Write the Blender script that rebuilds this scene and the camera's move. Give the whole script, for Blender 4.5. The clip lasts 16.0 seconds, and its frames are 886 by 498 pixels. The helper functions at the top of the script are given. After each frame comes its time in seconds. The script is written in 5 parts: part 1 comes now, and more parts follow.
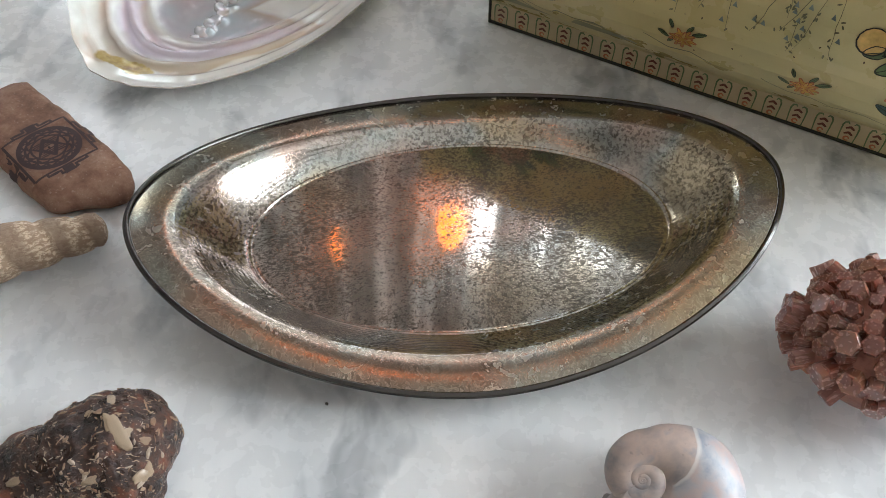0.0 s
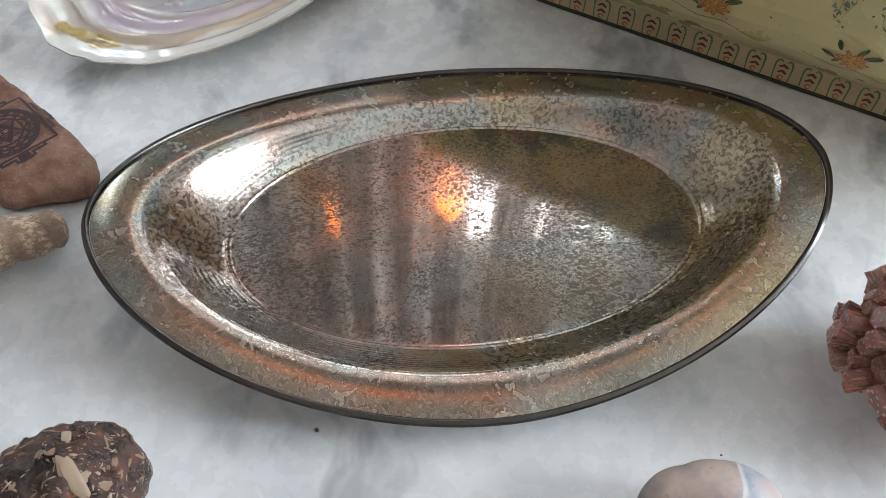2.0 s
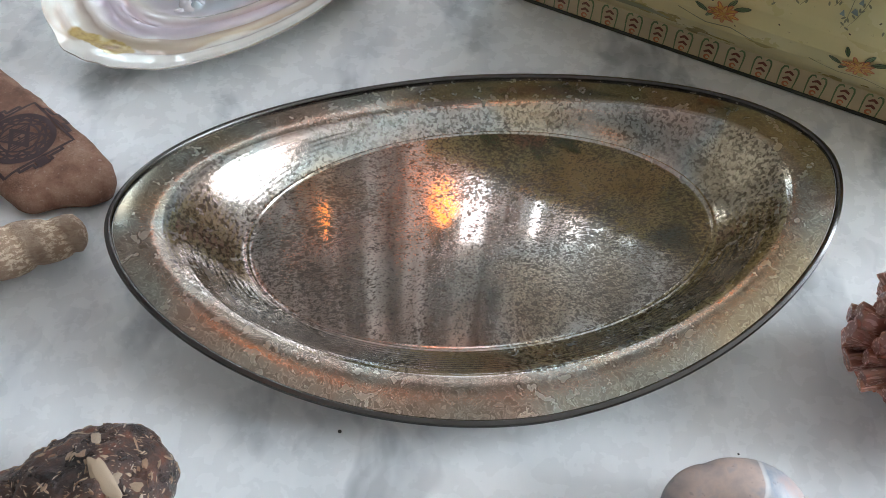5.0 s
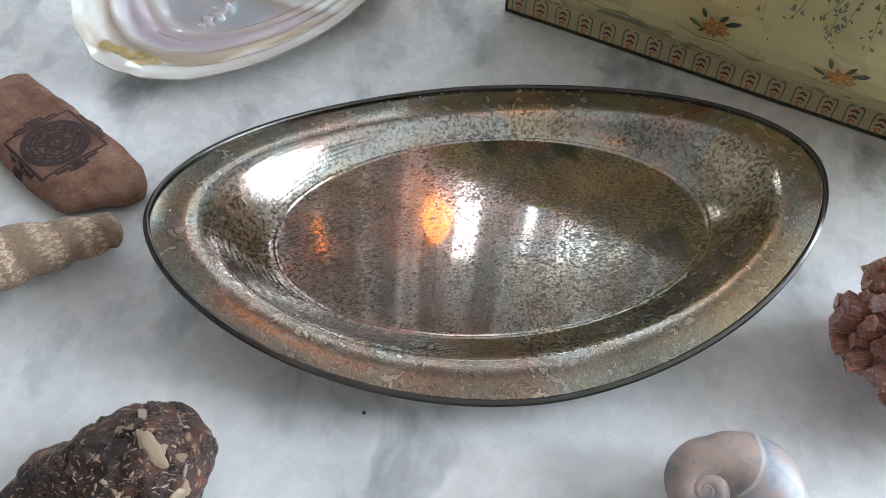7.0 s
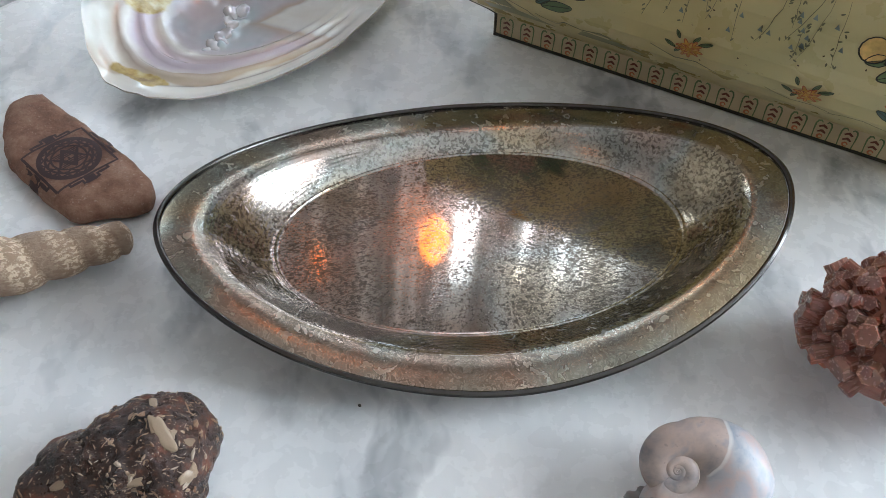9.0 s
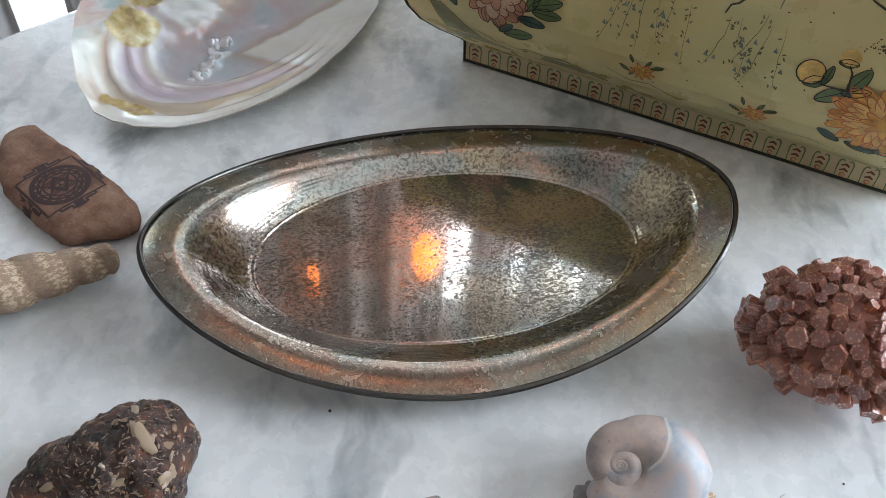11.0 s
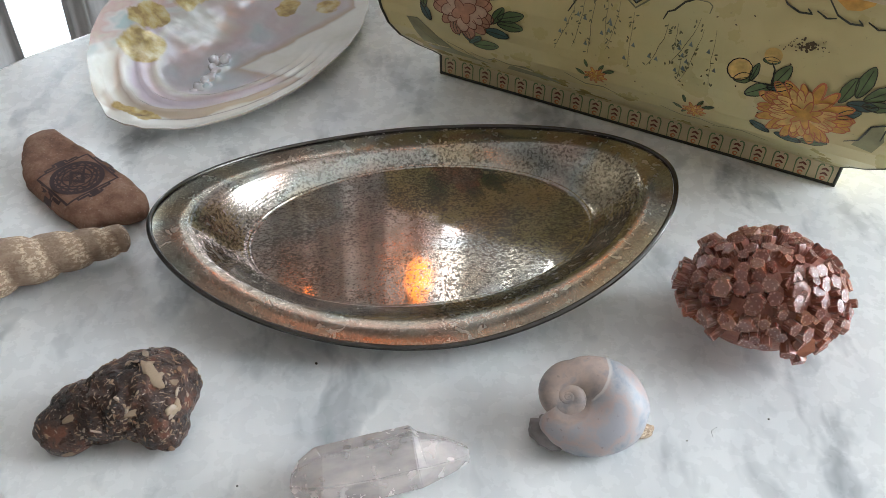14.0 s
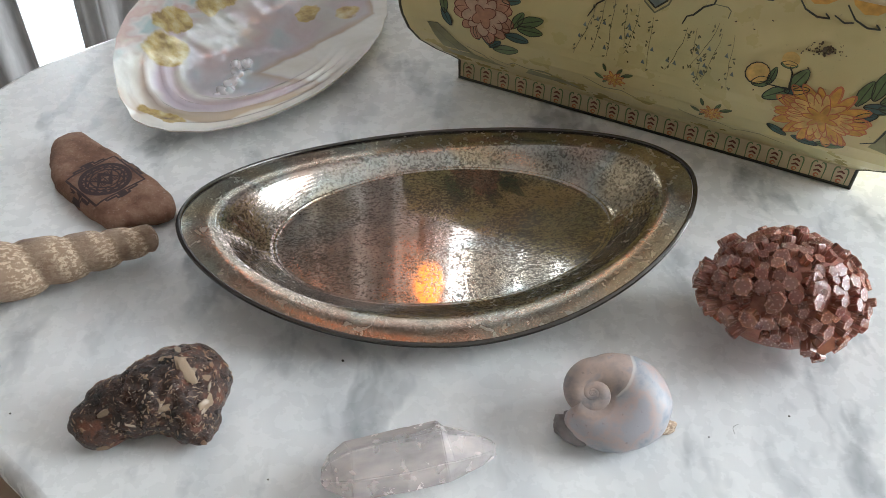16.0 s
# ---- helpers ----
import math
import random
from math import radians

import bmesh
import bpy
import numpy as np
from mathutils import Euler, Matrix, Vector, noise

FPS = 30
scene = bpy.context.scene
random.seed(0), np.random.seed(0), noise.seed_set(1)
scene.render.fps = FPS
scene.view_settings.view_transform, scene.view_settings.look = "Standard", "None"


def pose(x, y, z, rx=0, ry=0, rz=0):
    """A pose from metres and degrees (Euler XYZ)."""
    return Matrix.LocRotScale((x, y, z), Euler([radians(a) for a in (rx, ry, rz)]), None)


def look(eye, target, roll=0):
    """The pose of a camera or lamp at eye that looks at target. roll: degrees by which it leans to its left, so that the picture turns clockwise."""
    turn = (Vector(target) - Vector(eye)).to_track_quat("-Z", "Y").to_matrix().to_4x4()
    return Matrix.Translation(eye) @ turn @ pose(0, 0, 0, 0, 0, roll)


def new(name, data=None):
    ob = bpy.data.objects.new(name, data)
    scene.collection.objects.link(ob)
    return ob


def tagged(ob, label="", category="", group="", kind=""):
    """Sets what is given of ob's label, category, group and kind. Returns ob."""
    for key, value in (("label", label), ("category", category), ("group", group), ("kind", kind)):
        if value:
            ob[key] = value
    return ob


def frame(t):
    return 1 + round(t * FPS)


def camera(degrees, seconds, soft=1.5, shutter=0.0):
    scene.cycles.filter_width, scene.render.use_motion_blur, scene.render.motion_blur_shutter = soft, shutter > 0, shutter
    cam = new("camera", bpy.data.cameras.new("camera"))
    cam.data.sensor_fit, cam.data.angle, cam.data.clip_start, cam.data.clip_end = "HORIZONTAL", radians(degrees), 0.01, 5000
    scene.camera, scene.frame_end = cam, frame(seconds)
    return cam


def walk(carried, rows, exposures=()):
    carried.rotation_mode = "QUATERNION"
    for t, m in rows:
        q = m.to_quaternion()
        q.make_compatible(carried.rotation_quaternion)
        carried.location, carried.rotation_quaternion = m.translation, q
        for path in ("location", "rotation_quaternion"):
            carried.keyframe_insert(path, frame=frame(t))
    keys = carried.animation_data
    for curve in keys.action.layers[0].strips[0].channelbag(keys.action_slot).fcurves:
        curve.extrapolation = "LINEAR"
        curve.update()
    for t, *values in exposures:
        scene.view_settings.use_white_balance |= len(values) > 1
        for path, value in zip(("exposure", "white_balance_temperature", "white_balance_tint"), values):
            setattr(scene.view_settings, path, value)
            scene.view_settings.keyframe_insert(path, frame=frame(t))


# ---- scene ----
import functools

cam = camera(54.0, 16.0, soft=0.75)
PATH = [
    (0, (0.00255, 0.01913, 0.26241), (0.00377, 0.28361, -0.03767), 2.06),
    (0.5, (-0.00115, 0.03210, 0.25699), (-0.00055, 0.29135, -0.04762), 1.97),
    (1, (-0.00227, 0.04339, 0.24993), (-0.00101, 0.29895, -0.05778), 1.97),
    (1.5, (-0.00155, 0.05350, 0.24547), (0.00053, 0.30476, -0.06575), 1.92),
    (2, (0.00030, 0.05481, 0.24300), (0.00303, 0.30479, -0.06924), 2.01),
    (2.5, (-0.00186, 0.05479, 0.24199), (0.00221, 0.30486, -0.07018), 2.25),
    (3, (-0.00389, 0.05591, 0.23937), (0.00241, 0.30684, -0.07208), 2.60),
    (3.5, (-0.00677, 0.05578, 0.23944), (0.00159, 0.30653, -0.07210), 3.02),
    (4, (-0.00915, 0.05663, 0.24002), (-0.00049, 0.30698, -0.07183), 3.12),
    (6.3, (-0.01675, 0.03836, 0.25133), (-0.00307, 0.29648, -0.05394), 3.70),
    (6.5, (-0.01878, 0.03640, 0.25177), (-0.00412, 0.29540, -0.05271), 3.93),
    (7, (-0.02117, 0.03093, 0.25359), (-0.00606, 0.29179, -0.04927), 3.97),
    (7.5, (-0.02090, 0.02559, 0.25635), (-0.00484, 0.28894, -0.04431), 3.95),
    (8, (-0.02045, 0.02155, 0.25806), (-0.00439, 0.28691, -0.04081), 3.83),
    (8.5, (-0.01702, 0.01443, 0.26132), (-0.00191, 0.28249, -0.03518), 3.56),
    (9, (-0.01868, 0.01021, 0.26313), (-0.00326, 0.28119, -0.03068), 3.62),
    (11.3, (-0.00341, -0.01212, 0.28016), (0.01079, 0.26770, -0.00532), 2.29),
    (11.5, (-0.00320, -0.01619, 0.27954), (0.01241, 0.26569, -0.00384), 2.48),
    (12, (0.00117, -0.02469, 0.28140), (0.01556, 0.25955, 0.00034), 2.07),
    (12.5, (0.00263, -0.03368, 0.28265), (0.01760, 0.25229, 0.00336), 1.98),
    (13, (0.00634, -0.04591, 0.28462), (0.02241, 0.24244, 0.00786), 1.89),
    (13.5, (0.00874, -0.05537, 0.28780), (0.02448, 0.23519, 0.01335), 1.77),
    (14, (0.00583, -0.06248, 0.28941), (0.02017, 0.23023, 0.01716), 1.74),
    (14.5, (0.00402, -0.06539, 0.29209), (0.01725, 0.22908, 0.02171), 1.67),
    (15, (0.00101, -0.06588, 0.29011), (0.01347, 0.22900, 0.02012), 1.56),
    (15.5, (-0.00132, -0.06831, 0.29079), (0.01118, 0.22649, 0.02072), 1.57),
    (16, (-0.00343, -0.06959, 0.29111), (0.00914, 0.22559, 0.02146), 1.59),
]
walk(cam, [(t, look(eye, target, roll)) for t, eye, target, roll in PATH],
     [(0, 0.38, 6180, 8), (2, 0.46, 5980, 8), (4, 0.45, 5860, 7), (8, 0.35, 5790, 7), (12.5, 0.25, 5960, 7), (16, 0.22, 6180, 8)])

# ---- world and light: a curtained window behind the table, another to its right ----
world = bpy.data.worlds.new("world")
world.use_nodes = True
scene.world = world
_wn = world.node_tree
_sky = _wn.nodes.new("ShaderNodeTexSky")
_sky.sky_type = "NISHITA"
_sky.sun_disc = False
_sky.sun_elevation, _sky.sun_rotation = radians(35), radians(40)
_wn.links.new(_sky.outputs[0], _wn.nodes["Background"].inputs[0])
_wn.nodes["Background"].inputs[1].default_value = 0.1


def area_lamp(name, m, sx, sy, watts, colour):
    d = bpy.data.lights.new(name, "AREA")
    d.shape, d.size, d.size_y, d.energy, d.color = "RECTANGLE", sx, sy, watts, colour
    ob = new(name, d)
    ob.matrix_world = m
    return ob


area_lamp("window_daylight", look((0.15, 1.24, 0.30), (0.15, 0.0, 0.30)), 2.2, 1.82, 46, (0.90, 0.96, 1.0))
for _y in (-0.10, 0.42):
    area_lamp("side_window_daylight", look((1.79, _y, 0.7), (0.0, _y, 0.7)), 0.30, 1.6, 22, (0.93, 0.97, 1.0))


# ---- materials ----
class Nodes:
    """A short hand for building one node material."""

    def __init__(self, name, rough=0.5, metal=0.0, spec=0.5):
        self.m = bpy.data.materials.new(name)
        self.m.use_nodes = True
        self.t = self.m.node_tree
        self.b = self.t.nodes["Principled BSDF"]
        self.b.inputs["Roughness"].default_value = rough
        self.b.inputs["Metallic"].default_value = metal
        self.b.inputs["Specular IOR Level"].default_value = spec
        self.coord = self.t.nodes.new("ShaderNodeTexCoord").outputs["Object"]

    def put(self, value, socket):
        if isinstance(value, bpy.types.NodeSocket):
            self.t.links.new(value, socket)
        else:
            socket.default_value = (*value, 1.0) if isinstance(value, tuple) and len(value) == 3 and socket.type == "RGBA" else value

    def node(self, kind, out=0, **inputs):
        n = self.t.nodes.new(kind)
        for k, v in inputs.items():
            self.put(v, n.inputs[k.replace("_", " ")])
        return n.outputs[out]

    def place(self, scale=(1, 1, 1), turn=(0, 0, 0), move=(0, 0, 0), vec=None):
        n = self.t.nodes.new("ShaderNodeMapping")
        self.put(vec or self.coord, n.inputs["Vector"])
        n.inputs["Scale"].default_value, n.inputs["Location"].default_value = scale, move
        n.inputs["Rotation"].default_value = [radians(a) for a in turn]
        return n.outputs[0]

    def noise(self, scale, detail=4.0, rough=0.55, vec=None, distort=0.0):
        return self.node("ShaderNodeTexNoise", Vector=vec or self.coord, Scale=scale, Detail=detail, Roughness=rough, Distortion=distort)

    def cells(self, scale, feature="F1", vec=None, out=0, rand=1.0):
        n = self.t.nodes.new("ShaderNodeTexVoronoi")
        n.feature = feature
        self.put(vec or self.coord, n.inputs["Vector"])
        n.inputs["Scale"].default_value, n.inputs["Randomness"].default_value = scale, rand
        return n.outputs[out]

    def ramp(self, fac, *stops):
        n = self.t.nodes.new("ShaderNodeValToRGB")
        self.put(fac, n.inputs[0])
        e = n.color_ramp.elements
        while len(e) < len(stops):
            e.new(0.5)
        for el, (p, c) in zip(e, stops):
            el.position = p
            el.color = (c, c, c, 1) if isinstance(c, (int, float)) else (*c, 1)
        return n.outputs[0]

    def mix(self, fac, a, b, blend="MIX"):
        n = self.t.nodes.new("ShaderNodeMix")
        n.data_type, n.blend_type = "RGBA", blend
        self.put(fac, n.inputs[0])
        self.put(a, n.inputs[6])
        self.put(b, n.inputs[7])
        return n.outputs[2]

    def maths(self, op, a, b=0.0):
        n = self.t.nodes.new("ShaderNodeMath")
        n.operation = op
        self.put(a, n.inputs[0])
        self.put(b, n.inputs[1])
        return n.outputs[0]

    def warp(self, scale, amount, vec=None):
        """The coordinate pushed about by noise."""
        n = self.t.nodes.new("ShaderNodeTexNoise")
        self.put(vec or self.coord, n.inputs["Vector"])
        n.inputs["Scale"].default_value, n.inputs["Detail"].default_value = scale, 3
        s = self.t.nodes.new("ShaderNodeVectorMath")
        s.operation = "MULTIPLY_ADD"
        self.t.links.new(n.outputs["Color"], s.inputs[0])
        s.inputs[1].default_value = (amount,) * 3
        self.put(vec or self.coord, s.inputs[2])
        return s.outputs[0]

    def random(self):
        return self.t.nodes.new("ShaderNodeObjectInfo").outputs["Random"]

    def bump(self, height, dist, strength=1.0):
        self.put(self.node("ShaderNodeBump", Height=height, Distance=dist, Strength=strength), self.b.inputs["Normal"])

    def colour(self, c):
        self.put(c, self.b.inputs["Base Color"])
        return self

    def rough(self, r):
        self.put(r, self.b.inputs["Roughness"])
        return self


def plain(name, colour, rough=0.6, metal=0.0, vary=0.12, scale=60.0):
    """Paint or ink with a little unevenness."""
    n = Nodes(name, rough, metal)
    dark = tuple(c * (1 - 2 * vary) for c in colour)
    n.colour(n.ramp(n.noise(scale, 4), (0.3, dark), (0.7, colour)))
    return n.m


def make_marble():
    n = Nodes("marble", 0.22)
    cloud = n.ramp(n.noise(7.0, 3, 0.5, n.warp(6.0, 0.10)), (0.30, (0.74, 0.755, 0.77)), (0.58, (0.88, 0.885, 0.88)))
    # broad soft drifts, then short smoky smudges along the same grain
    streak = n.noise(9.0, 4, 0.5, n.place((2.3, 0.7, 1), (0, 0, -32), vec=n.warp(8.0, 0.06)))
    vein = n.ramp(streak, (0.50, 0.0), (0.60, 0.22), (0.72, 0.48))
    smudge = n.ramp(n.noise(34.0, 3, 0.5, n.place((1.5, 0.62, 1), (0, 0, -34), vec=n.warp(26, 0.026))), (0.53, 0.0), (0.62, 0.5), (0.72, 0.9))
    where = n.ramp(n.noise(9.0, 3, 0.5, n.place(move=(3, 1, 0))), (0.40, 0.0), (0.54, 1.0))
    c = n.mix(vein, cloud, (0.47, 0.50, 0.53))
    c = n.mix(n.maths("MULTIPLY", smudge, where), c, (0.33, 0.355, 0.375))
    warm = n.ramp(n.noise(3.0, 2), (0.45, 0.0), (0.7, 0.18))
    c = n.mix(warm, c, (0.78, 0.75, 0.70))
    n.colour(c)
    n.rough(n.ramp(n.noise(120, 3), (0.3, 0.2), (0.7, 0.34)))
    n.bump(n.noise(300, 2), 0.00004)
    return n.m


def make_silver(name, well=False, worn=False):
    n = Nodes(name, 0.25, 1.0)
    w = n.warp(170, 0.006)
    f = n.noise(250, 3, 0.5, w)
    # tarnish in layered islands with paler outlines
    lines = n.ramp(f, (0.38, 0.0), (0.40, 1.0), (0.425, 0.0), (0.505, 0.0), (0.525, 0.9), (0.55, 0.0), (0.60, 0.0), (0.62, 1.0), (0.645, 0.0))
    islands = n.ramp(f, (0.39, 0.0), (0.41, 0.35), (0.51, 0.35), (0.53, 0.0), (0.60, 0.0), (0.63, 0.8))
    keep = n.ramp(n.noise(24, 3, 0.5), (0.36, 0.45), (0.56, 1.0))
    base = n.ramp(n.noise(20, 5, 0.6), (0.3, (0.13, 0.112, 0.088)), (0.5, (0.23, 0.195, 0.155)), (0.72, (0.34, 0.285, 0.235)))
    if worn:
        base = n.ramp(n.noise(22, 5, 0.6), (0.3, (0.34, 0.305, 0.275)), (0.5, (0.51, 0.46, 0.42)), (0.72, (0.64, 0.58, 0.53)))
    c = n.mix(n.maths("MULTIPLY", islands, keep), base, (0.30, 0.265, 0.22) if worn else (0.40, 0.355, 0.29))
    c = n.mix(n.maths("MULTIPLY", n.maths("MULTIPLY", lines, keep), 0.8), c, (0.56, 0.51, 0.43))
    tint = n.ramp(n.noise(17, 2), (0.33, (1.0, 1.0, 0.98)), (0.45, (1.0, 0.76, 0.68)), (0.56, (0.72, 0.92, 1.0)), (0.66, (1.0, 0.90, 0.60)))
    if worn:
        spots = n.ramp(n.noise(640, 4, 0.65, n.warp(200, 0.003)), (0.51, 0.0), (0.545, 1.0))
        c = n.mix(n.maths("MULTIPLY", spots, n.ramp(n.noise(30, 3), (0.38, 0.2), (0.58, 0.85))), c, (0.12, 0.10, 0.08))
    c = n.mix(0.6, c, tint, "MULTIPLY")
    if well:
        # pink-grey silver under a dense crust of dark flecks, drawn out along the tray
        v = n.place((0.68, 1.0, 1), (0, 0, -4), vec=n.warp(420, 0.0022))
        dens = n.maths("MULTIPLY", n.maths("SUBTRACT", n.noise(38, 4, 0.6), 0.5), 0.32)
        coarse = n.ramp(n.maths("ADD", n.noise(840, 5, 0.74, v), dens), (0.535, 0.0), (0.552, 1.0))
        fine = n.ramp(n.maths("ADD", n.noise(1700, 4, 0.66, v), dens), (0.53, 0.0), (0.57, 1.0))
        pits = n.maths("MAXIMUM", n.maths("MULTIPLY", coarse, 0.85), n.maths("MULTIPLY", fine, 0.65))
        pale = n.ramp(n.noise(75, 4, 0.6, n.warp(90, 0.01)), (0.35, (0.47, 0.42, 0.365)), (0.55, (0.61, 0.545, 0.485)), (0.7, (0.66, 0.575, 0.52)))
        c = n.mix(0.4, pale, tint, "MULTIPLY")
        c = n.mix(n.maths("MULTIPLY", pits, 0.95), c, n.ramp(n.noise(200, 3), (0.4, (0.06, 0.048, 0.036)), (0.6, (0.12, 0.095, 0.07))))
        n.rough(n.mix(pits, n.ramp(n.noise(60, 4), (0.3, 0.03), (0.7, 0.07)), (0.2, 0.2, 0.2)))
        n.put(n.maths("SUBTRACT", 1.0, n.maths("MULTIPLY", pits, 0.3)), n.b.inputs["Metallic"])
        n.bump(n.maths("SUBTRACT", n.noise(700, 4, 0.6, v), n.maths("MULTIPLY", pits, 0.8)), 0.00003, 0.10)
    else:
        scratch = n.noise(500, 3, 0.6, n.place((0.15, 1.6, 1), (0, 0, 20)))
        lo, hi = (0.10, 0.18) if worn else (0.12, 0.22)
        n.rough(n.mix(n.maths("MULTIPLY", islands, keep), n.ramp(n.noise(45, 4), (0.3, lo), (0.7, hi)), (0.36, 0.36, 0.36)))
        n.b.inputs["Metallic"].default_value = 0.95 if worn else 0.9
        h = n.maths("ADD", n.maths("MULTIPLY", lines, 0.3), n.maths("MULTIPLY", scratch, 0.2))
        if worn:
            # spun rings left by the making
            ln = n.t.nodes.new("ShaderNodeVectorMath")
            ln.operation = "LENGTH"
            n.put(n.place((1.0, 1.66, 0)), ln.inputs[0])
            h = n.maths("ADD", h, n.maths("MULTIPLY", n.maths("SINE", n.maths("MULTIPLY", ln.outputs["Value"], 3600.0)), 0.6))
        n.bump(h, 0.00003, 0.75 if worn else 0.4)
    n.colour(c)
    return n.m


def make_pearl():
    n = Nodes("mother_of_pearl", 0.2, 0.25)
    w = n.warp(22, 0.018)
    sep = n.t.nodes.new("ShaderNodeSeparateXYZ")
    n.put(n.place((1 / 0.1125, 1 / 0.066, 0), move=(-0.08, -0.13, 0), vec=w), sep.inputs[0])
    u, v = sep.outputs[0], sep.outputs[1]
    away = n.maths("SQRT", n.maths("ADD", n.maths("MULTIPLY", u, u), n.maths("MULTIPLY", v, v)))
    # silky lilac-grey nacre with faint pink and blue drifts
    c = n.ramp(n.noise(24, 2, 0.45, w), (0.32, (0.48, 0.56, 0.59)), (0.44, (0.59, 0.55, 0.575)), (0.55, (0.60, 0.50, 0.50)), (0.68, (0.62, 0.58, 0.54)))
    # growth bands round the near end: cream lips between lilac and rose
    bands = n.ramp(away, (0.56, (0.58, 0.54, 0.57)), (0.63, (0.74, 0.70, 0.63)), (0.67, (0.60, 0.49, 0.49)), (0.75, (0.62, 0.53, 0.60)), (0.79, (0.76, 0.72, 0.66)), (0.83, (0.55, 0.45, 0.38)), (0.88, (0.66, 0.59, 0.50)), (0.93, (0.78, 0.75, 0.68)))
    end = n.ramp(n.maths("ADD", n.maths("MULTIPLY", u, -0.5), 0.5), (0.56, 0.0), (0.66, 1.0))
    c = n.mix(n.maths("MULTIPLY", end, n.ramp(away, (0.52, 0.0), (0.60, 1.0))), c, bands)
    # rose, blue and green play along the raised hinge side
    play = n.ramp(n.noise(70, 2, 0.5, n.place((0.5, 1.6, 1), (0, 0, 20), vec=w)), (0.34, (0.30, 0.52, 0.62)), (0.44, (0.72, 0.68, 0.72)), (0.54, (0.66, 0.36, 0.36)), (0.64, (0.70, 0.50, 0.42)), (0.72, (0.42, 0.58, 0.46)))
    c = n.mix(n.ramp(v, (0.62, 0.0), (0.80, 0.55)), c, play)
    # broad ivory field over the thin side, with a tan fringe where it begins
    slope = n.maths("MULTIPLY", n.maths("ADD", n.maths("ADD", v, 0.24), n.maths("MULTIPLY", n.maths("ADD", u, 0.18), 0.55)), -1.0)
    field = n.maths("MINIMUM", slope, n.maths("ADD", u, 0.22))
    field = n.maths("MAXIMUM", field, n.maths("MULTIPLY", n.maths("SUBTRACT", n.maths("SUBTRACT", away, n.maths("MAXIMUM", n.maths("MULTIPLY", v, 0.35), 0.0)), 0.89), 2.0))
    f = n.maths("ADD", n.maths("MULTIPLY", field, 0.5), 0.5)
    c = n.mix(n.ramp(f, (0.43, 0.0), (0.485, 0.75), (0.50, 0.0)), c, (0.50, 0.37, 0.25))
    c = n.mix(n.ramp(f, (0.48, 0.0), (0.505, 0.95)), c, n.ramp(n.noise(30, 3), (0.35, (0.79, 0.75, 0.66)), (0.6, (0.87, 0.85, 0.79))))
    # golden stains
    for gx, gy, a, b in ((-0.43, 0.58, 0.15, 0.19), (-0.22, 0.76, 0.13, 0.10), (0.14, 0.72, 0.17, 0.13), (-0.90, 0.03, 0.05, 0.22), (0.46, 0.02, 0.10, 0.10), (0.55, -0.36, 0.09, 0.13)):
        g = n.t.nodes.new("ShaderNodeVectorMath")
        g.operation = "LENGTH"
        n.put(n.place((1 / 0.1125 / a, 1 / 0.066 / b, 0), move=(-gx / a, -gy / b, 0), vec=n.warp(75, 0.012, n.place(move=(-0.006, -0.006, 0)))), g.inputs[0])
        c = n.mix(n.ramp(g.outputs["Value"], (0.85, 0.92), (1.12, 0.0)), c, n.ramp(n.noise(110, 4), (0.34, (0.34, 0.22, 0.07)), (0.50, (0.58, 0.43, 0.15)), (0.66, (0.74, 0.64, 0.38))))
    n.colour(c)
    n.b.inputs["Coat Weight"].default_value = 0.6
    n.b.inputs["Coat Roughness"].default_value = 0.07
    n.b.inputs["Thin Film Thickness"].default_value = 430
    n.b.inputs["Thin Film IOR"].default_value = 1.6
    n.bump(n.noise(48, 2, 0.5, w), 0.004, 0.5)
    return n.m


def make_shell_rim():
    n = Nodes("shell_margin", 0.35)
    n.colour(n.ramp(n.noise(40, 4), (0.3, (0.50, 0.44, 0.34)), (0.6, (0.64, 0.60, 0.52))))
    n.bump(n.noise(160, 4), 0.0003, 0.4)
    return n.m


def make_sandstone():
    n = Nodes("brown_stone", 0.75, spec=0.3)
    c = n.ramp(n.noise(70, 6, 0.72), (0.30, (0.10, 0.048, 0.031)), (0.50, (0.235, 0.125, 0.082)), (0.68, (0.34, 0.21, 0.15)))
    n.colour(n.mix(n.ramp(n.noise(700, 2), (0.62, 0.0), (0.72, 0.5)), c, (0.42, 0.32, 0.26)))
    n.bump(n.noise(330, 6, 0.75), 0.0009, 0.9)
    return n.m


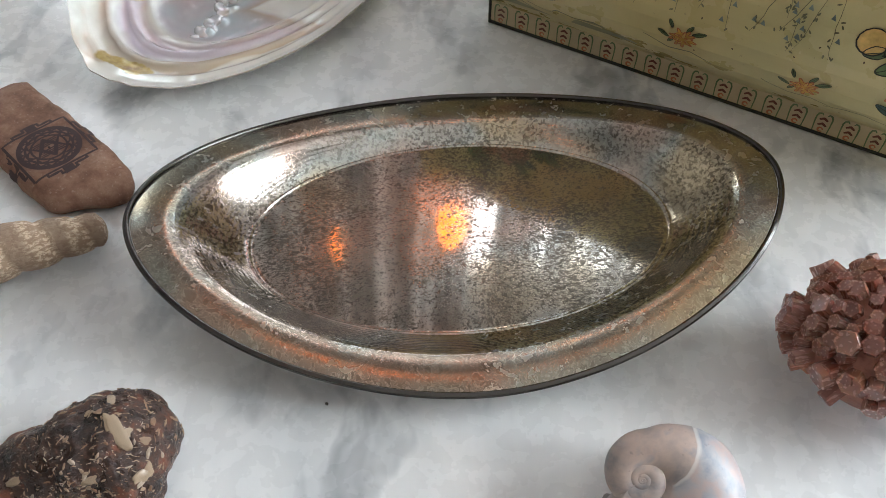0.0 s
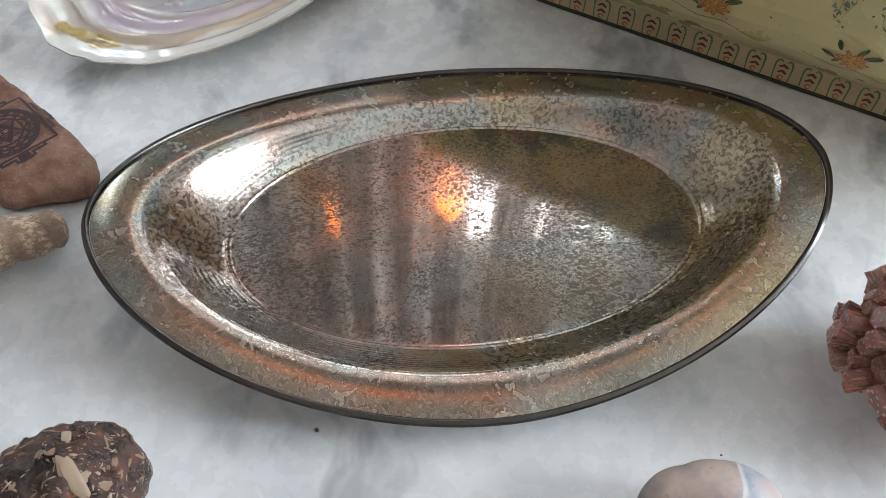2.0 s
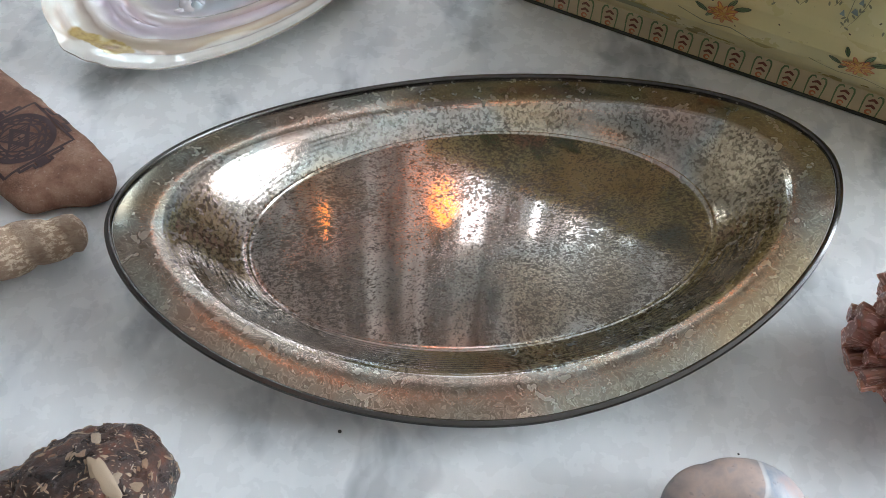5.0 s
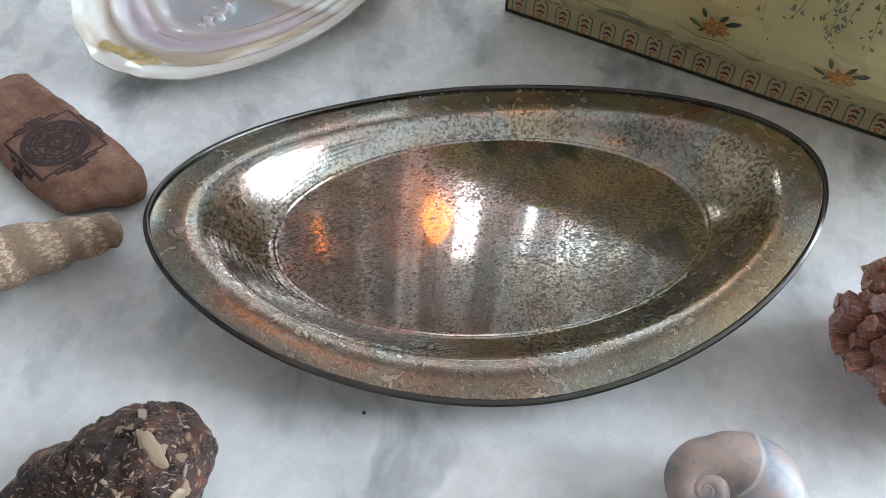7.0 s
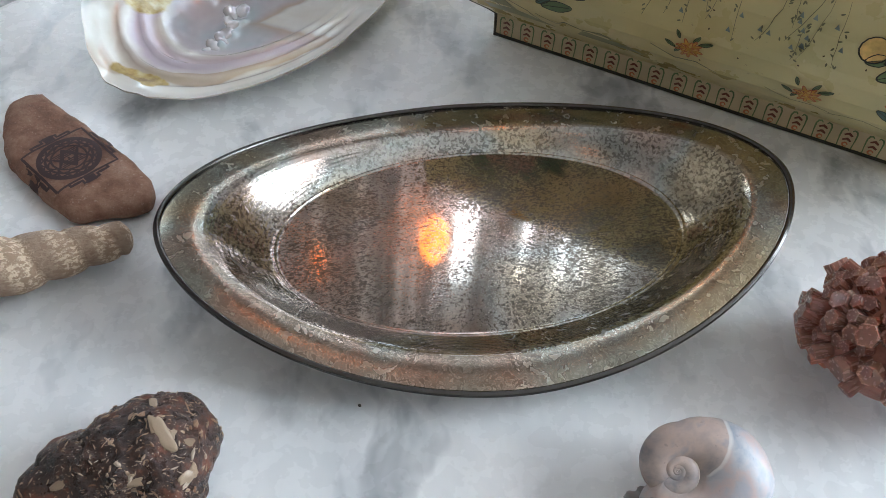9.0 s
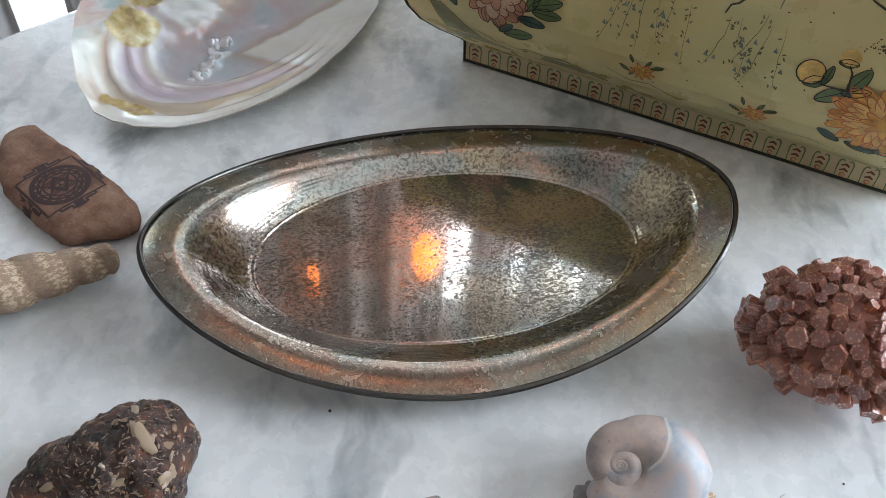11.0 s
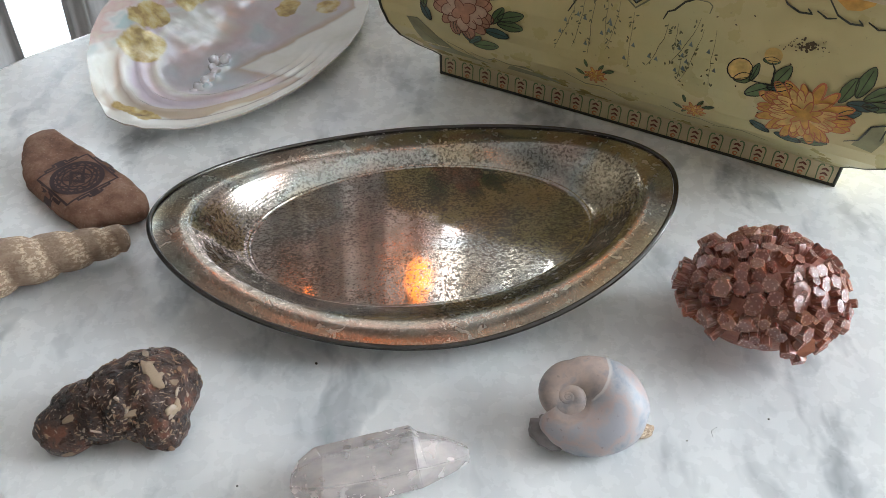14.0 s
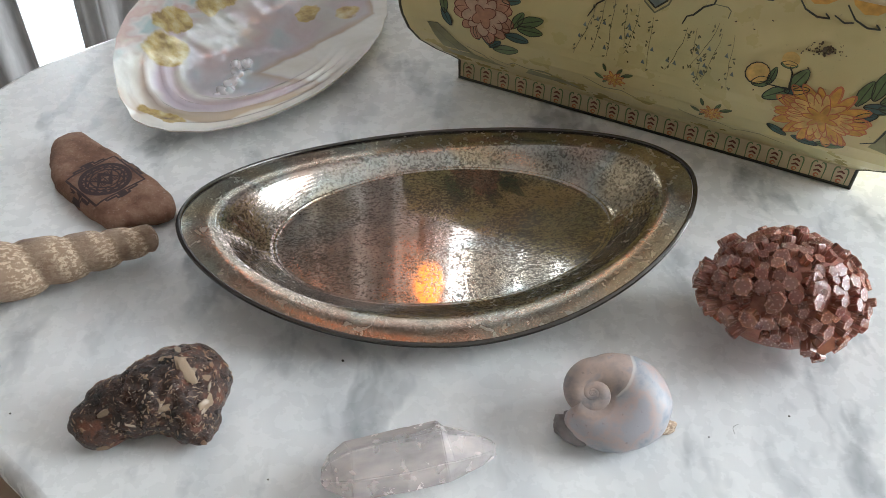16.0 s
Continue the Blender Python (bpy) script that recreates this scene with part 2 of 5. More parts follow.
def make_fossil():
    n = Nodes("fossil_shell", 0.6, spec=0.4)
    v = n.place((1, 1, 1))
    c = n.ramp(n.noise(90, 5, 0.6), (0.3, (0.21, 0.13, 0.085)), (0.6, (0.36, 0.255, 0.18)))
    crumbs = n.ramp(n.noise(620, 4, 0.7, n.place((0.6, 1.2, 1), (0, 0, 30), vec=n.warp(500, 0.002))), (0.48, 0.0), (0.57, 1.0))
    # rough pale crust on one side of each turn of the coil, smooth brown on the other
    sep = n.t.nodes.new("ShaderNodeSeparateXYZ")
    n.put(n.warp(120, 0.004), sep.inputs[0])
    turn = n.maths("DIVIDE", n.maths("ARCTAN2", sep.outputs[2], sep.outputs[1]), math.tau)
    along = n.maths("MULTIPLY", n.maths("LOGARITHM", n.maths("MAXIMUM", n.maths("ADD", n.maths("MULTIPLY", sep.outputs[0], 1.6 / 0.0872), 1.0), 0.2), math.e), 5.3)
    ph = n.maths("FRACT", n.maths("ADD", n.maths("SUBTRACT", along, turn), 5.3))
    band = n.ramp(ph, (0.0, 0.45), (0.05, 1.0), (0.48, 0.95), (0.66, 0.22), (0.90, 0.08), (0.97, 0.45))
    c = n.mix(band, c, (0.37, 0.25, 0.165))
    n.colour(n.mix(n.maths("MULTIPLY", crumbs, band), c, (0.72, 0.58, 0.42)))
    n.bump(n.maths("ADD", crumbs, n.noise(300, 4)), 0.0004, 0.7)
    return n.m


def make_agate():
    n = Nodes("dark_fossil_rock", 0.32)
    c = n.ramp(n.noise(110, 6, 0.7), (0.34, (0.014, 0.008, 0.007)), (0.48, (0.040, 0.020, 0.015)), (0.56, (0.075, 0.034, 0.022)), (0.64, (0.17, 0.058, 0.03)))
    # slivers and curls of shell set in the matrix, at three sizes and lies
    for size, turn, move, tone, cutoff in ((230, (20, 10, 25), 0, (0.50, 0.37, 0.25), 0.51), (380, (60, 30, 95), 3, (0.36, 0.23, 0.14), 0.46), (520, (10, 70, 150), 7, (0.66, 0.55, 0.44), 0.50)):
        v = n.place((1, 2.8, 1), turn, (move, move, 0), vec=n.warp(190, 0.007))
        fl = n.ramp(n.cells(size, vec=v), (0.14, 1.0), (0.20, 0.0))
        keep = n.ramp(n.noise(105, 3, 0.5, n.place(move=(move, 0, 2))), (cutoff - 0.05, 0.0), (cutoff + 0.03, 1.0))
        c = n.mix(n.maths("MULTIPLY", fl, keep), c, tone)
    n.colour(c)
    n.rough(n.ramp(n.noise(220, 4), (0.35, 0.18), (0.65, 0.5)))
    n.bump(n.noise(300, 6, 0.75), 0.0016, 0.8)
    return n.m


def make_chip():
    n = Nodes("shell_chip", 0.35)
    r = n.random()
    c = n.ramp(r, (0.0, (0.34, 0.22, 0.13)), (0.3, (0.48, 0.36, 0.24)), (0.5, (0.24, 0.12, 0.06)), (0.7, (0.36, 0.25, 0.16)), (0.85, (0.44, 0.35, 0.25)), (1.0, (0.56, 0.46, 0.36)))
    n.colour(n.mix(n.ramp(n.noise(500, 4), (0.4, 0.0), (0.7, 0.6)), c, (0.22, 0.13, 0.09)))
    n.bump(n.noise(600, 3), 0.0003, 0.6)
    return n.m


def make_crystal():
    n = Nodes("red_brown_crystal", 0.12, spec=0.5)
    n.b.inputs["Transmission Weight"].default_value = 0.35
    n.b.inputs["IOR"].default_value = 1.53
    c = n.ramp(n.random(), (0.0, (0.33, 0.135, 0.10)), (0.35, (0.42, 0.175, 0.125)), (0.6, (0.47, 0.23, 0.17)), (0.85, (0.50, 0.28, 0.22)), (0.93, (0.62, 0.25, 0.14)), (1.0, (0.58, 0.37, 0.29)))
    c = n.mix(n.ramp(n.noise(1.6, 4, 0.6), (0.45, 0.0), (0.7, 0.5)), c, (0.36, 0.19, 0.16))
    # growth zones: a smoky heart inside a paler rim
    sep = n.t.nodes.new("ShaderNodeSeparateXYZ")
    n.put(n.coord, sep.inputs[0])
    rad = n.maths("SQRT", n.maths("ADD", n.maths("MULTIPLY", sep.outputs[0], sep.outputs[0]), n.maths("MULTIPLY", sep.outputs[1], sep.outputs[1])))
    n.colour(n.mix(n.ramp(rad, (0.45, 0.4), (0.72, 0.0)), c, (0.27, 0.15, 0.14)))
    n.b.inputs["Subsurface Weight"].default_value = 0.4
    n.b.inputs["Subsurface Radius"].default_value = (0.004, 0.002, 0.0015)
    n.b.inputs["Subsurface Scale"].default_value = 0.8
    n.rough(n.ramp(n.noise(2.5, 3), (0.35, 0.10), (0.65, 0.34)))
    n.bump(n.noise(2.2, 4), 0.0006, 0.4)
    return n.m


def make_crystal_matrix():
    n = Nodes("crystal_matrix", 0.5)
    n.colour(n.ramp(n.noise(150, 5), (0.3, (0.16, 0.05, 0.034)), (0.65, (0.36, 0.14, 0.09))))
    n.bump(n.noise(300, 5), 0.001, 0.8)
    return n.m


def make_quartz():
    n = Nodes("cloudy_quartz", 0.12)
    milk = n.ramp(n.noise(70, 4, 0.6, n.place((0.5, 1.3, 1), (0, 0, 12))), (0.35, 0.15), (0.65, 0.75))
    n.colour(n.ramp(milk, (0.2, (0.82, 0.78, 0.77)), (0.7, (0.86, 0.78, 0.75))))
    n.put(n.maths("SUBTRACT", 0.82, n.maths("MULTIPLY", milk, 0.5)), n.b.inputs["Transmission Weight"])
    n.b.inputs["IOR"].default_value = 1.42
    n.rough(n.ramp(n.noise(160, 4), (0.35, 0.12), (0.7, 0.34)))
    n.bump(n.noise(120, 4, 0.5, n.place((0.4, 2, 1), (0, 0, 12))), 0.0006, 0.25)
    return n.m


def make_snail():
    n = Nodes("snail_shell", 0.42)
    w = n.warp(40, 0.012)
    mottle = n.noise(48, 5, 0.6, w)
    old = n.ramp(mottle, (0.36, (0.20, 0.19, 0.20)), (0.45, (0.35, 0.285, 0.26)), (0.54, (0.45, 0.34, 0.29)), (0.61, (0.31, 0.28, 0.285)))
    young = n.ramp(n.noise(62, 5, 0.6, w), (0.37, (0.25, 0.28, 0.32)), (0.46, (0.38, 0.365, 0.385)), (0.55, (0.46, 0.36, 0.33)), (0.64, (0.37, 0.36, 0.39)))
    # the last growth, past a pale line across the body whorl, is bluer
    sep = n.t.nodes.new("ShaderNodeSeparateXYZ")
    n.put(n.warp(150, 0.0015), sep.inputs[0])
    x, y = sep.outputs[0], sep.outputs[1]
    rad = n.maths("SQRT", n.maths("ADD", n.maths("MULTIPLY", x, x), n.maths("MULTIPLY", y, y)))
    ang = n.maths("ARCTAN2", y, x)
    past = n.maths("SUBTRACT", n.maths("ADD", n.maths("MULTIPLY", n.maths("SUBTRACT", rad, 0.0095), 62.0), 0.10), ang)
    outer = n.ramp(n.maths("MULTIPLY", rad, 50.0), (0.46, 0.0), (0.52, 1.0))
    late = n.ramp(n.maths("MULTIPLY", n.maths("ADD", ang, 3.0), 0.5), (0.12, 0.0), (0.3, 1.0))
    mask = n.maths("MULTIPLY", n.maths("MULTIPLY", n.ramp(past, (0.0, 0.0), (0.05, 1.0)), outer), late)
    line = n.maths("MULTIPLY", n.ramp(past, (0.0, 0.0), (0.03, 1.0), (0.07, 1.0), (0.14, 0.0)), outer)
    c = n.mix(mask, old, young)
    c = n.mix(n.maths("MULTIPLY", line, 0.6), c, (0.66, 0.63, 0.60))
    n.colour(n.mix(n.ramp(n.noise(500, 2), (0.68, 0.0), (0.74, 0.5)), c, (0.20, 0.17, 0.17)))
    n.bump(n.noise(200, 4, 0.5, w), 0.0003, 0.4)
    return n.m


def make_tin():
    n = Nodes("enamelled_tin", 0.28)
    c = n.ramp(n.noise(14, 4, 0.55), (0.3, (0.49, 0.40, 0.17)), (0.52, (0.59, 0.49, 0.23)), (0.7, (0.52, 0.47, 0.235)))
    sp = n.ramp(n.noise(420, 4, 0.7), (0.66, 0.0), (0.74, 0.7))
    n.colour(n.mix(sp, c, (0.22, 0.17, 0.10)))
    n.rough(n.ramp(n.noise(50, 4), (0.3, 0.22), (0.7, 0.42)))
    n.bump(n.noise(160, 3), 0.0002, 0.3)
    return n.m


def make_cloth():
    n = Nodes("sheer_curtain", 0.9, spec=0.1)
    weave = n.noise(90, 4, 0.6, n.place((1, 1, 0.2)))
    col = n.ramp(weave, (0.3, (0.40, 0.39, 0.38)), (0.7, (0.54, 0.53, 0.52)))
    n.colour(col)
    tr = n.t.nodes.new("ShaderNodeBsdfTranslucent")
    n.put(col, tr.inputs[0])
    mx = n.t.nodes.new("ShaderNodeMixShader")
    mx.inputs[0].default_value = 0.16
    n.t.links.new(n.b.outputs[0], mx.inputs[1])
    n.t.links.new(tr.outputs[0], mx.inputs[2])
    n.t.links.new(mx.outputs[0], n.t.nodes["Material Output"].inputs[0])
    return n.m


MARBLE, SILVER, WELL = make_marble(), make_silver("tarnished_silver"), make_silver("pitted_silver", True)
WORN = make_silver("worn_silver", worn=True)
PEARL, MARGIN, STONE, FOSSIL = make_pearl(), make_shell_rim(), make_sandstone(), make_fossil()
AGATE, CHIP, CRYSTAL, MATRIX, QUARTZ = make_agate(), make_chip(), make_crystal(), make_crystal_matrix(), make_quartz()
SNAIL, TIN, CLOTH = make_snail(), make_tin(), make_cloth()
BLISTER = plain("blister_nacre", (0.76, 0.74, 0.76), 0.08, 0.5, vary=0.08, scale=300)
PLASTER = plain("wall_plaster", (0.74, 0.71, 0.66), 0.8, scale=4)
CEILING = plain("ceiling_paint", (0.74, 0.71, 0.67), 0.8, scale=4)
BOARDS = plain("floor_wood", (0.16, 0.10, 0.06), 0.5, scale=9)
WOOD = plain("table_wood", (0.11, 0.06, 0.035), 0.4, scale=25)
BLACK = plain("black_line", (0.03, 0.028, 0.02), 0.4)
INK = plain("burnt_ink", (0.055, 0.03, 0.03), 0.8, scale=400)


# ---- building helpers ----
def thing(name, label, category, m=None, **more):
    ob = new(name)
    ob.empty_display_size = 0.02
    if m is not None:
        ob.matrix_world = m
    return tagged(ob, label, category, **more)


def part(name, bm, material, parent, label="", smooth=True):
    """Links a bmesh as one mesh object under a thing or a part."""
    me = bpy.data.meshes.new(name)
    bm.to_mesh(me)
    bm.free()
    return piece(name, me, material, parent, label, smooth)


def piece(name, me, material, parent, label="", smooth=True, m=None):
    if material and not me.materials:
        me.materials.append(material)
    if smooth and me.polygons and not me.polygons[0].use_smooth:
        me.polygons.foreach_set("use_smooth", [True] * len(me.polygons))
    ob = new(name, me)
    ob.parent = parent
    if m is not None:
        ob.matrix_local = m
    if label:
        ob["label"] = label
    return ob


def grid(rows, closed_u=False, closed_v=False, bm=None):
    """A sheet of quads from rows of points."""
    bm = bm or bmesh.new()
    vs = [[bm.verts.new(p) for p in r] for r in rows]
    nr, nc = len(vs), len(vs[0])
    for i in range(nr if closed_v else nr - 1):
        for j in range(nc if closed_u else nc - 1):
            q = (vs[i][j], vs[i][(j + 1) % nc], vs[(i + 1) % nr][(j + 1) % nc], vs[(i + 1) % nr][j])
            bm.faces.new(q)
    return bm, vs


def box(x0, y0, z0, x1, y1, z1, bevel=0.0):
    bm = bmesh.new()
    bmesh.ops.create_cube(bm, size=1)
    bmesh.ops.transform(bm, matrix=Matrix.Translation(((x0 + x1) / 2, (y0 + y1) / 2, (z0 + z1) / 2)) @ Matrix.Diagonal((x1 - x0, y1 - y0, z1 - z0, 1)), verts=bm.verts)
    if bevel:
        bmesh.ops.bevel(bm, geom=bm.edges[:], offset=bevel, segments=2, affect="EDGES")
    return bm


def structure(name, bm, material, label, smooth=False):
    return tagged(part(name, bm, material, None, smooth=smooth), label, name.split("_")[0], kind="structure")


def lerp_table(table, x):
    """Smooth value at x from a short table of (x, value)."""
    xs, ys = zip(*table)
    return float(np.interp(x, xs, ys))


# ---- the room ----
_out = Nodes("outdoor_glare", 1.0)
_out.colour((0.8, 0.85, 0.9))
_out.put(_out.ramp(_out.noise(1.5, 3), (0.3, (0.75, 0.82, 0.90)), (0.7, (1.0, 1.0, 1.0))), _out.b.inputs["Emission Color"])
_out.b.inputs["Emission Strength"].default_value = 1.5
FLOOR, CEIL = -0.76, 1.74
structure("floor", box(-2.0, -2.0, FLOOR - 0.05, 1.8, 1.25, FLOOR), BOARDS, "dark wooden floor of the room")
structure("ceiling", box(-2.1, -2.1, CEIL, 1.9, 1.35, CEIL + 0.08), CEILING, "plain pale plaster ceiling")
structure("wall_south", box(-2.1, -2.1, FLOOR, 1.9, -2.0, CEIL), PLASTER, "plain plaster wall")
structure("wall_west", box(-2.1, -2.0, FLOOR, -2.0, 1.35, CEIL), PLASTER, "plain plaster wall")


def wall_with_window(name, lo, hi, a, b, z0, z1, along, at, thick):
    """Four blocks round one opening; along 'x' or 'y'."""
    bm = bmesh.new()
    for u0, u1, w0, w1 in ((lo, a, FLOOR, CEIL), (b, hi, FLOOR, CEIL), (a, b, FLOOR, z0), (a, b, z1, CEIL)):
        m = Matrix.Translation(((u0 + u1) / 2, at + thick / 2, (w0 + w1) / 2)) @ Matrix.Diagonal((u1 - u0, thick, w1 - w0, 1))
        if along == "y":
            m = Matrix.Translation((at + thick / 2, (u0 + u1) / 2, (w0 + w1) / 2)) @ Matrix.Diagonal((thick, u1 - u0, w1 - w0, 1))
        bmesh.ops.create_cube(bm, size=1, matrix=m)
    structure(name, bm, PLASTER, "plaster wall with a window opening")


wall_with_window("wall_north", -2.0, 1.8, -0.95, 1.25, -0.62, 1.22, "x", 1.25, 0.1)
wall_with_window("wall_east", -2.0, 1.35, -0.25, 0.57, -0.1, 1.5, "y", 1.8, 0.1)
structure("wall_pier", box(1.80, 0.05, -0.1, 1.88, 0.27, 1.5, 0.006), PLASTER, "wide plastered pier between the side windows")


structure("backdrop_north", box(-2.4, 1.9, -1.5, 2.4, 1.95, 2.6), _out.m, "bright daylight beyond the window")
structure("backdrop_east", box(2.3, -1.2, -1.5, 2.35, 1.8, 2.6), _out.m, "bright daylight beyond the window")


def curtain(x0, x1, y, label, seed):
    rnd = random.Random(seed)
    rows, cols = 24, 90
    ph = rnd.random() * 6
    top, bottom = 1.62, FLOOR + 0.02
    pts = []
    for i in range(rows + 1):
        z = top + (bottom - top) * i / rows
        r = []
        for j in range(cols + 1):
            u = j / cols
            x = x0 + (x1 - x0) * u
            d = 0.018 * math.sin(u * (x1 - x0) * 75 + ph + 0.3 * math.sin(z * 2)) + 0.009 * math.sin(u * (x1 - x0) * 171 + 2 * ph + z)
            r.append((x + 0.008 * math.sin(z * 3 + ph), y + d, z))
        pts.append(r)
    bm, _ = grid(pts)
    t = thing("curtain", label, "curtain", group="window curtains")
    p = part("cloth", bm, CLOTH, t)
    s = p.modifiers.new("thick", "SOLIDIFY")
    s.thickness = 0.001
    return t


for n, (a, b) in enumerate(((-1.2, -0.57), (-0.50, 0.062), (0.092, 0.163), (0.180, 0.198), (0.215, 0.264), (0.281, 0.297), (0.314, 0.361), (0.380, 0.395), (0.408, 1.3))):
    curtain(a, b, 1.10, "pale grey sheer curtain hanging in soft folds", n)
_rod = bmesh.new()
bmesh.ops.create_cone(_rod, cap_ends=True, segments=16, radius1=0.012, radius2=0.012, depth=2.7, matrix=pose(0.05, 1.10, 1.64, 0, 90, 0))
part("curtain_rod", _rod, WOOD, thing("curtain_rail", "thin dark rail that carries the curtains", "curtain rail"))


def hanging_lamp(x, y, z, w=1.0):
    """A small amber glass lamp on a cord before the window; its glow shows in the silver."""
    t = thing("amber_lamp", "lit amber glass lamp hanging on a cord", "lamp", pose(x, y, z), group="hanging lamps")
    rows = [[(w * r * math.cos(q * math.tau / 20), w * r * math.sin(q * math.tau / 20), h) for q in range(20)] for h, r in ((-0.055, 0.006), (-0.052, 0.018), (-0.03, 0.030), (0.0, 0.033), (0.03, 0.026), (0.05, 0.014), (0.056, 0.012))]
    bm, vs = grid(rows, closed_u=True)
    bm.faces.new(vs[-1])
    bm.faces.new(list(reversed(vs[0])))
    part("shade", bm, GLOW, t, "glowing amber glass shade")
    bm = bmesh.new()
    bmesh.ops.create_cone(bm, cap_ends=True, segments=10, radius1=0.003, radius2=0.003, depth=CEIL - z - 0.055, matrix=pose(0, 0, (CEIL - z + 0.055) / 2))
    part("cord", bm, BLACK, t, "thin dark cord")


GLOW = plain("amber_glass", (0.7, 0.28, 0.05), 0.3)
_gb = GLOW.node_tree.nodes["Principled BSDF"]
_gb.inputs["Emission Color"].default_value, _gb.inputs["Emission Strength"].default_value = (1.0, 0.25, 0.03, 1), 4.4
hanging_lamp(0.020, 1.0, 0.81, 0.8)
hanging_lamp(-0.18, 1.0, 0.87, 0.24)
hanging_lamp(0.10, 0.90, 1.67, 1.6)
hanging_lamp(-0.36, -0.62, 1.60, 1.3)


# ---- the marble table ----
def smooth_loop(points, per=10):
    """A closed smooth curve through a few points."""
    out, n = [], len(points)
    for i in range(n):
        p0, p1, p2, p3 = (Vector(points[(i + k) % n]) for k in (-1, 0, 1, 2))
        for j in range(per):
            t = j / per
            out.append(0.5 * ((2 * p1) + (p2 - p0) * t + (2 * p0 - 5 * p1 + 4 * p2 - p3) * t * t + (3 * p1 - p0 - 3 * p2 + p3) * t ** 3))
    return out


def build_table():
    edge = smooth_loop([(-0.158, 0.120), (-0.05, 0.035), (0.15, 0.0), (0.38, 0.08), (0.50, 0.30), (0.44, 0.55), (0.22, 0.70), (-0.02, 0.63), (-0.19, 0.476), (-0.259, 0.399), (-0.275, 0.30), (-0.235, 0.195)], 12)
    c = Vector((0.1, 0.33))
    t = thing("marble_table", "white marble tabletop with soft grey veins and a rounded edge", "table")

    def ring(inset, z):
        return [(*(c + (p - c) * (1 - inset)), z) for p in edge]
    bm, vs = grid([ring(0.02, -0.022), ring(0.004, -0.020), ring(0.0, -0.014), ring(0.0, -0.006), ring(0.006, -0.0012), ring(0.016, 0.0)], closed_u=True)
    bm.faces.new(vs[-1])
    bm.faces.new(list(reversed(vs[0])))
    part("marble_top", bm, MARBLE, t)
    for f in t.children[0].data.polygons:
        f.use_smooth = len(f.vertices) == 4
    bm, vs = grid([[(*(c + (p - c) * 0.86), z) for p in edge] for z in (-0.09, -0.0225)], closed_u=True)
    bm.faces.new(vs[1])
    bm.faces.new(list(reversed(vs[0])))
    part("apron", bm, WOOD, t, "dark wooden apron", smooth=False)
    bm, _ = grid([[(c.x + r * math.cos(a * math.tau / 24), c.y + r * math.sin(a * math.tau / 24), z) for a in range(24)] for z, r in ((FLOOR, 0.16), (FLOOR + 0.04, 0.15), (FLOOR + 0.08, 0.05), (-0.5, 0.03), (-0.4, 0.05), (-0.3, 0.035), (-0.13, 0.05), (-0.089, 0.12))], closed_u=True)
    part("pedestal", bm, WOOD, t, "turned dark wooden pedestal")


build_table()


# ---- the silver tray ----
TRAY = pose(0.0108, 0.2515, 0, 0, 0, 9.4)
# share of the way out, half-length, half-width, height, rise of the ends
TRAY_RINGS = ((0.0, 0.0, 0.0, 0.0088, 0.0), (0.5, 0.0828, 0.0492, 0.0088, 0.0), (0.78, 0.1058, 0.0602, 0.0143, 0.0152), (1.0, 0.1232, 0.0778, 0.0138, 0.0178))
TA = 0.1232


def ease(t):
    t = min(1.0, max(0.0, t))
    return t * t * (3 - 2 * t)


def tray_level(s):
    """Lengths, height and rise on the way out, before rounding: a flat well, a cove, a ridge and a bowed rim."""
    col = [[r[k] for r in TRAY_RINGS] for k in range(5)]
    ax, ay = np.interp(s, col[0], col[1]), np.interp(s, col[0], col[2])
    u = min(1.0, max(0.0, (s - 0.5) / 0.28))
    up = 0.5 * u + 0.5 * u ** 1.8
    v = max(0.0, (s - 0.78) / 0.22)
    z = 0.0088 + 0.0055 * up - 0.0005 * v + 0.0010 * math.sin(math.pi * min(1.0, v))
    return np.array((ax, ay, z, 0.0152 * up + 0.0026 * v))


@functools.lru_cache(maxsize=None)
def tray_ring(s):
    w = 0.050 * min(1.0, max(0.12, abs(s - 0.5) / 0.16), max(0.0, (1 - s) / 0.06))
    mean = sum(tray_level(s + w * d) for d in (-1, -0.7, -0.4, -0.1, 0.1, 0.4, 0.7, 1)) / 8
    return tuple(float(q) for q in mean)


def tray_point(s, ang, lift=0.0):
    """s runs from 0 in the middle to 1 at the edge; the ends rise like a boat's and the well is faintly domed."""
    ca, sa = math.cos(ang), math.sin(ang)
    ax, ay, z, rise = tray_ring(s)
    p = 2.0 - 0.17 * min(1.0, max(0.0, (s - 0.5) / 0.5))
    x = ax * math.copysign(abs(ca) ** (2 / p), ca)
    y = ay * math.copysign(abs(sa) ** (2 / p), sa)
    z += 0.0002 * (1 - min(1.0, s / 0.49) ** 2) + 0.00042 * math.exp(-((s - 0.512) / 0.007) ** 2)
    z += rise * (x / max(ax, 1e-6)) ** 2 + lift
    drift = 1 - ease((s - 0.5) / 0.28)
    return Vector((x + 0.0006 * drift, y + 0.0012 * drift, z))


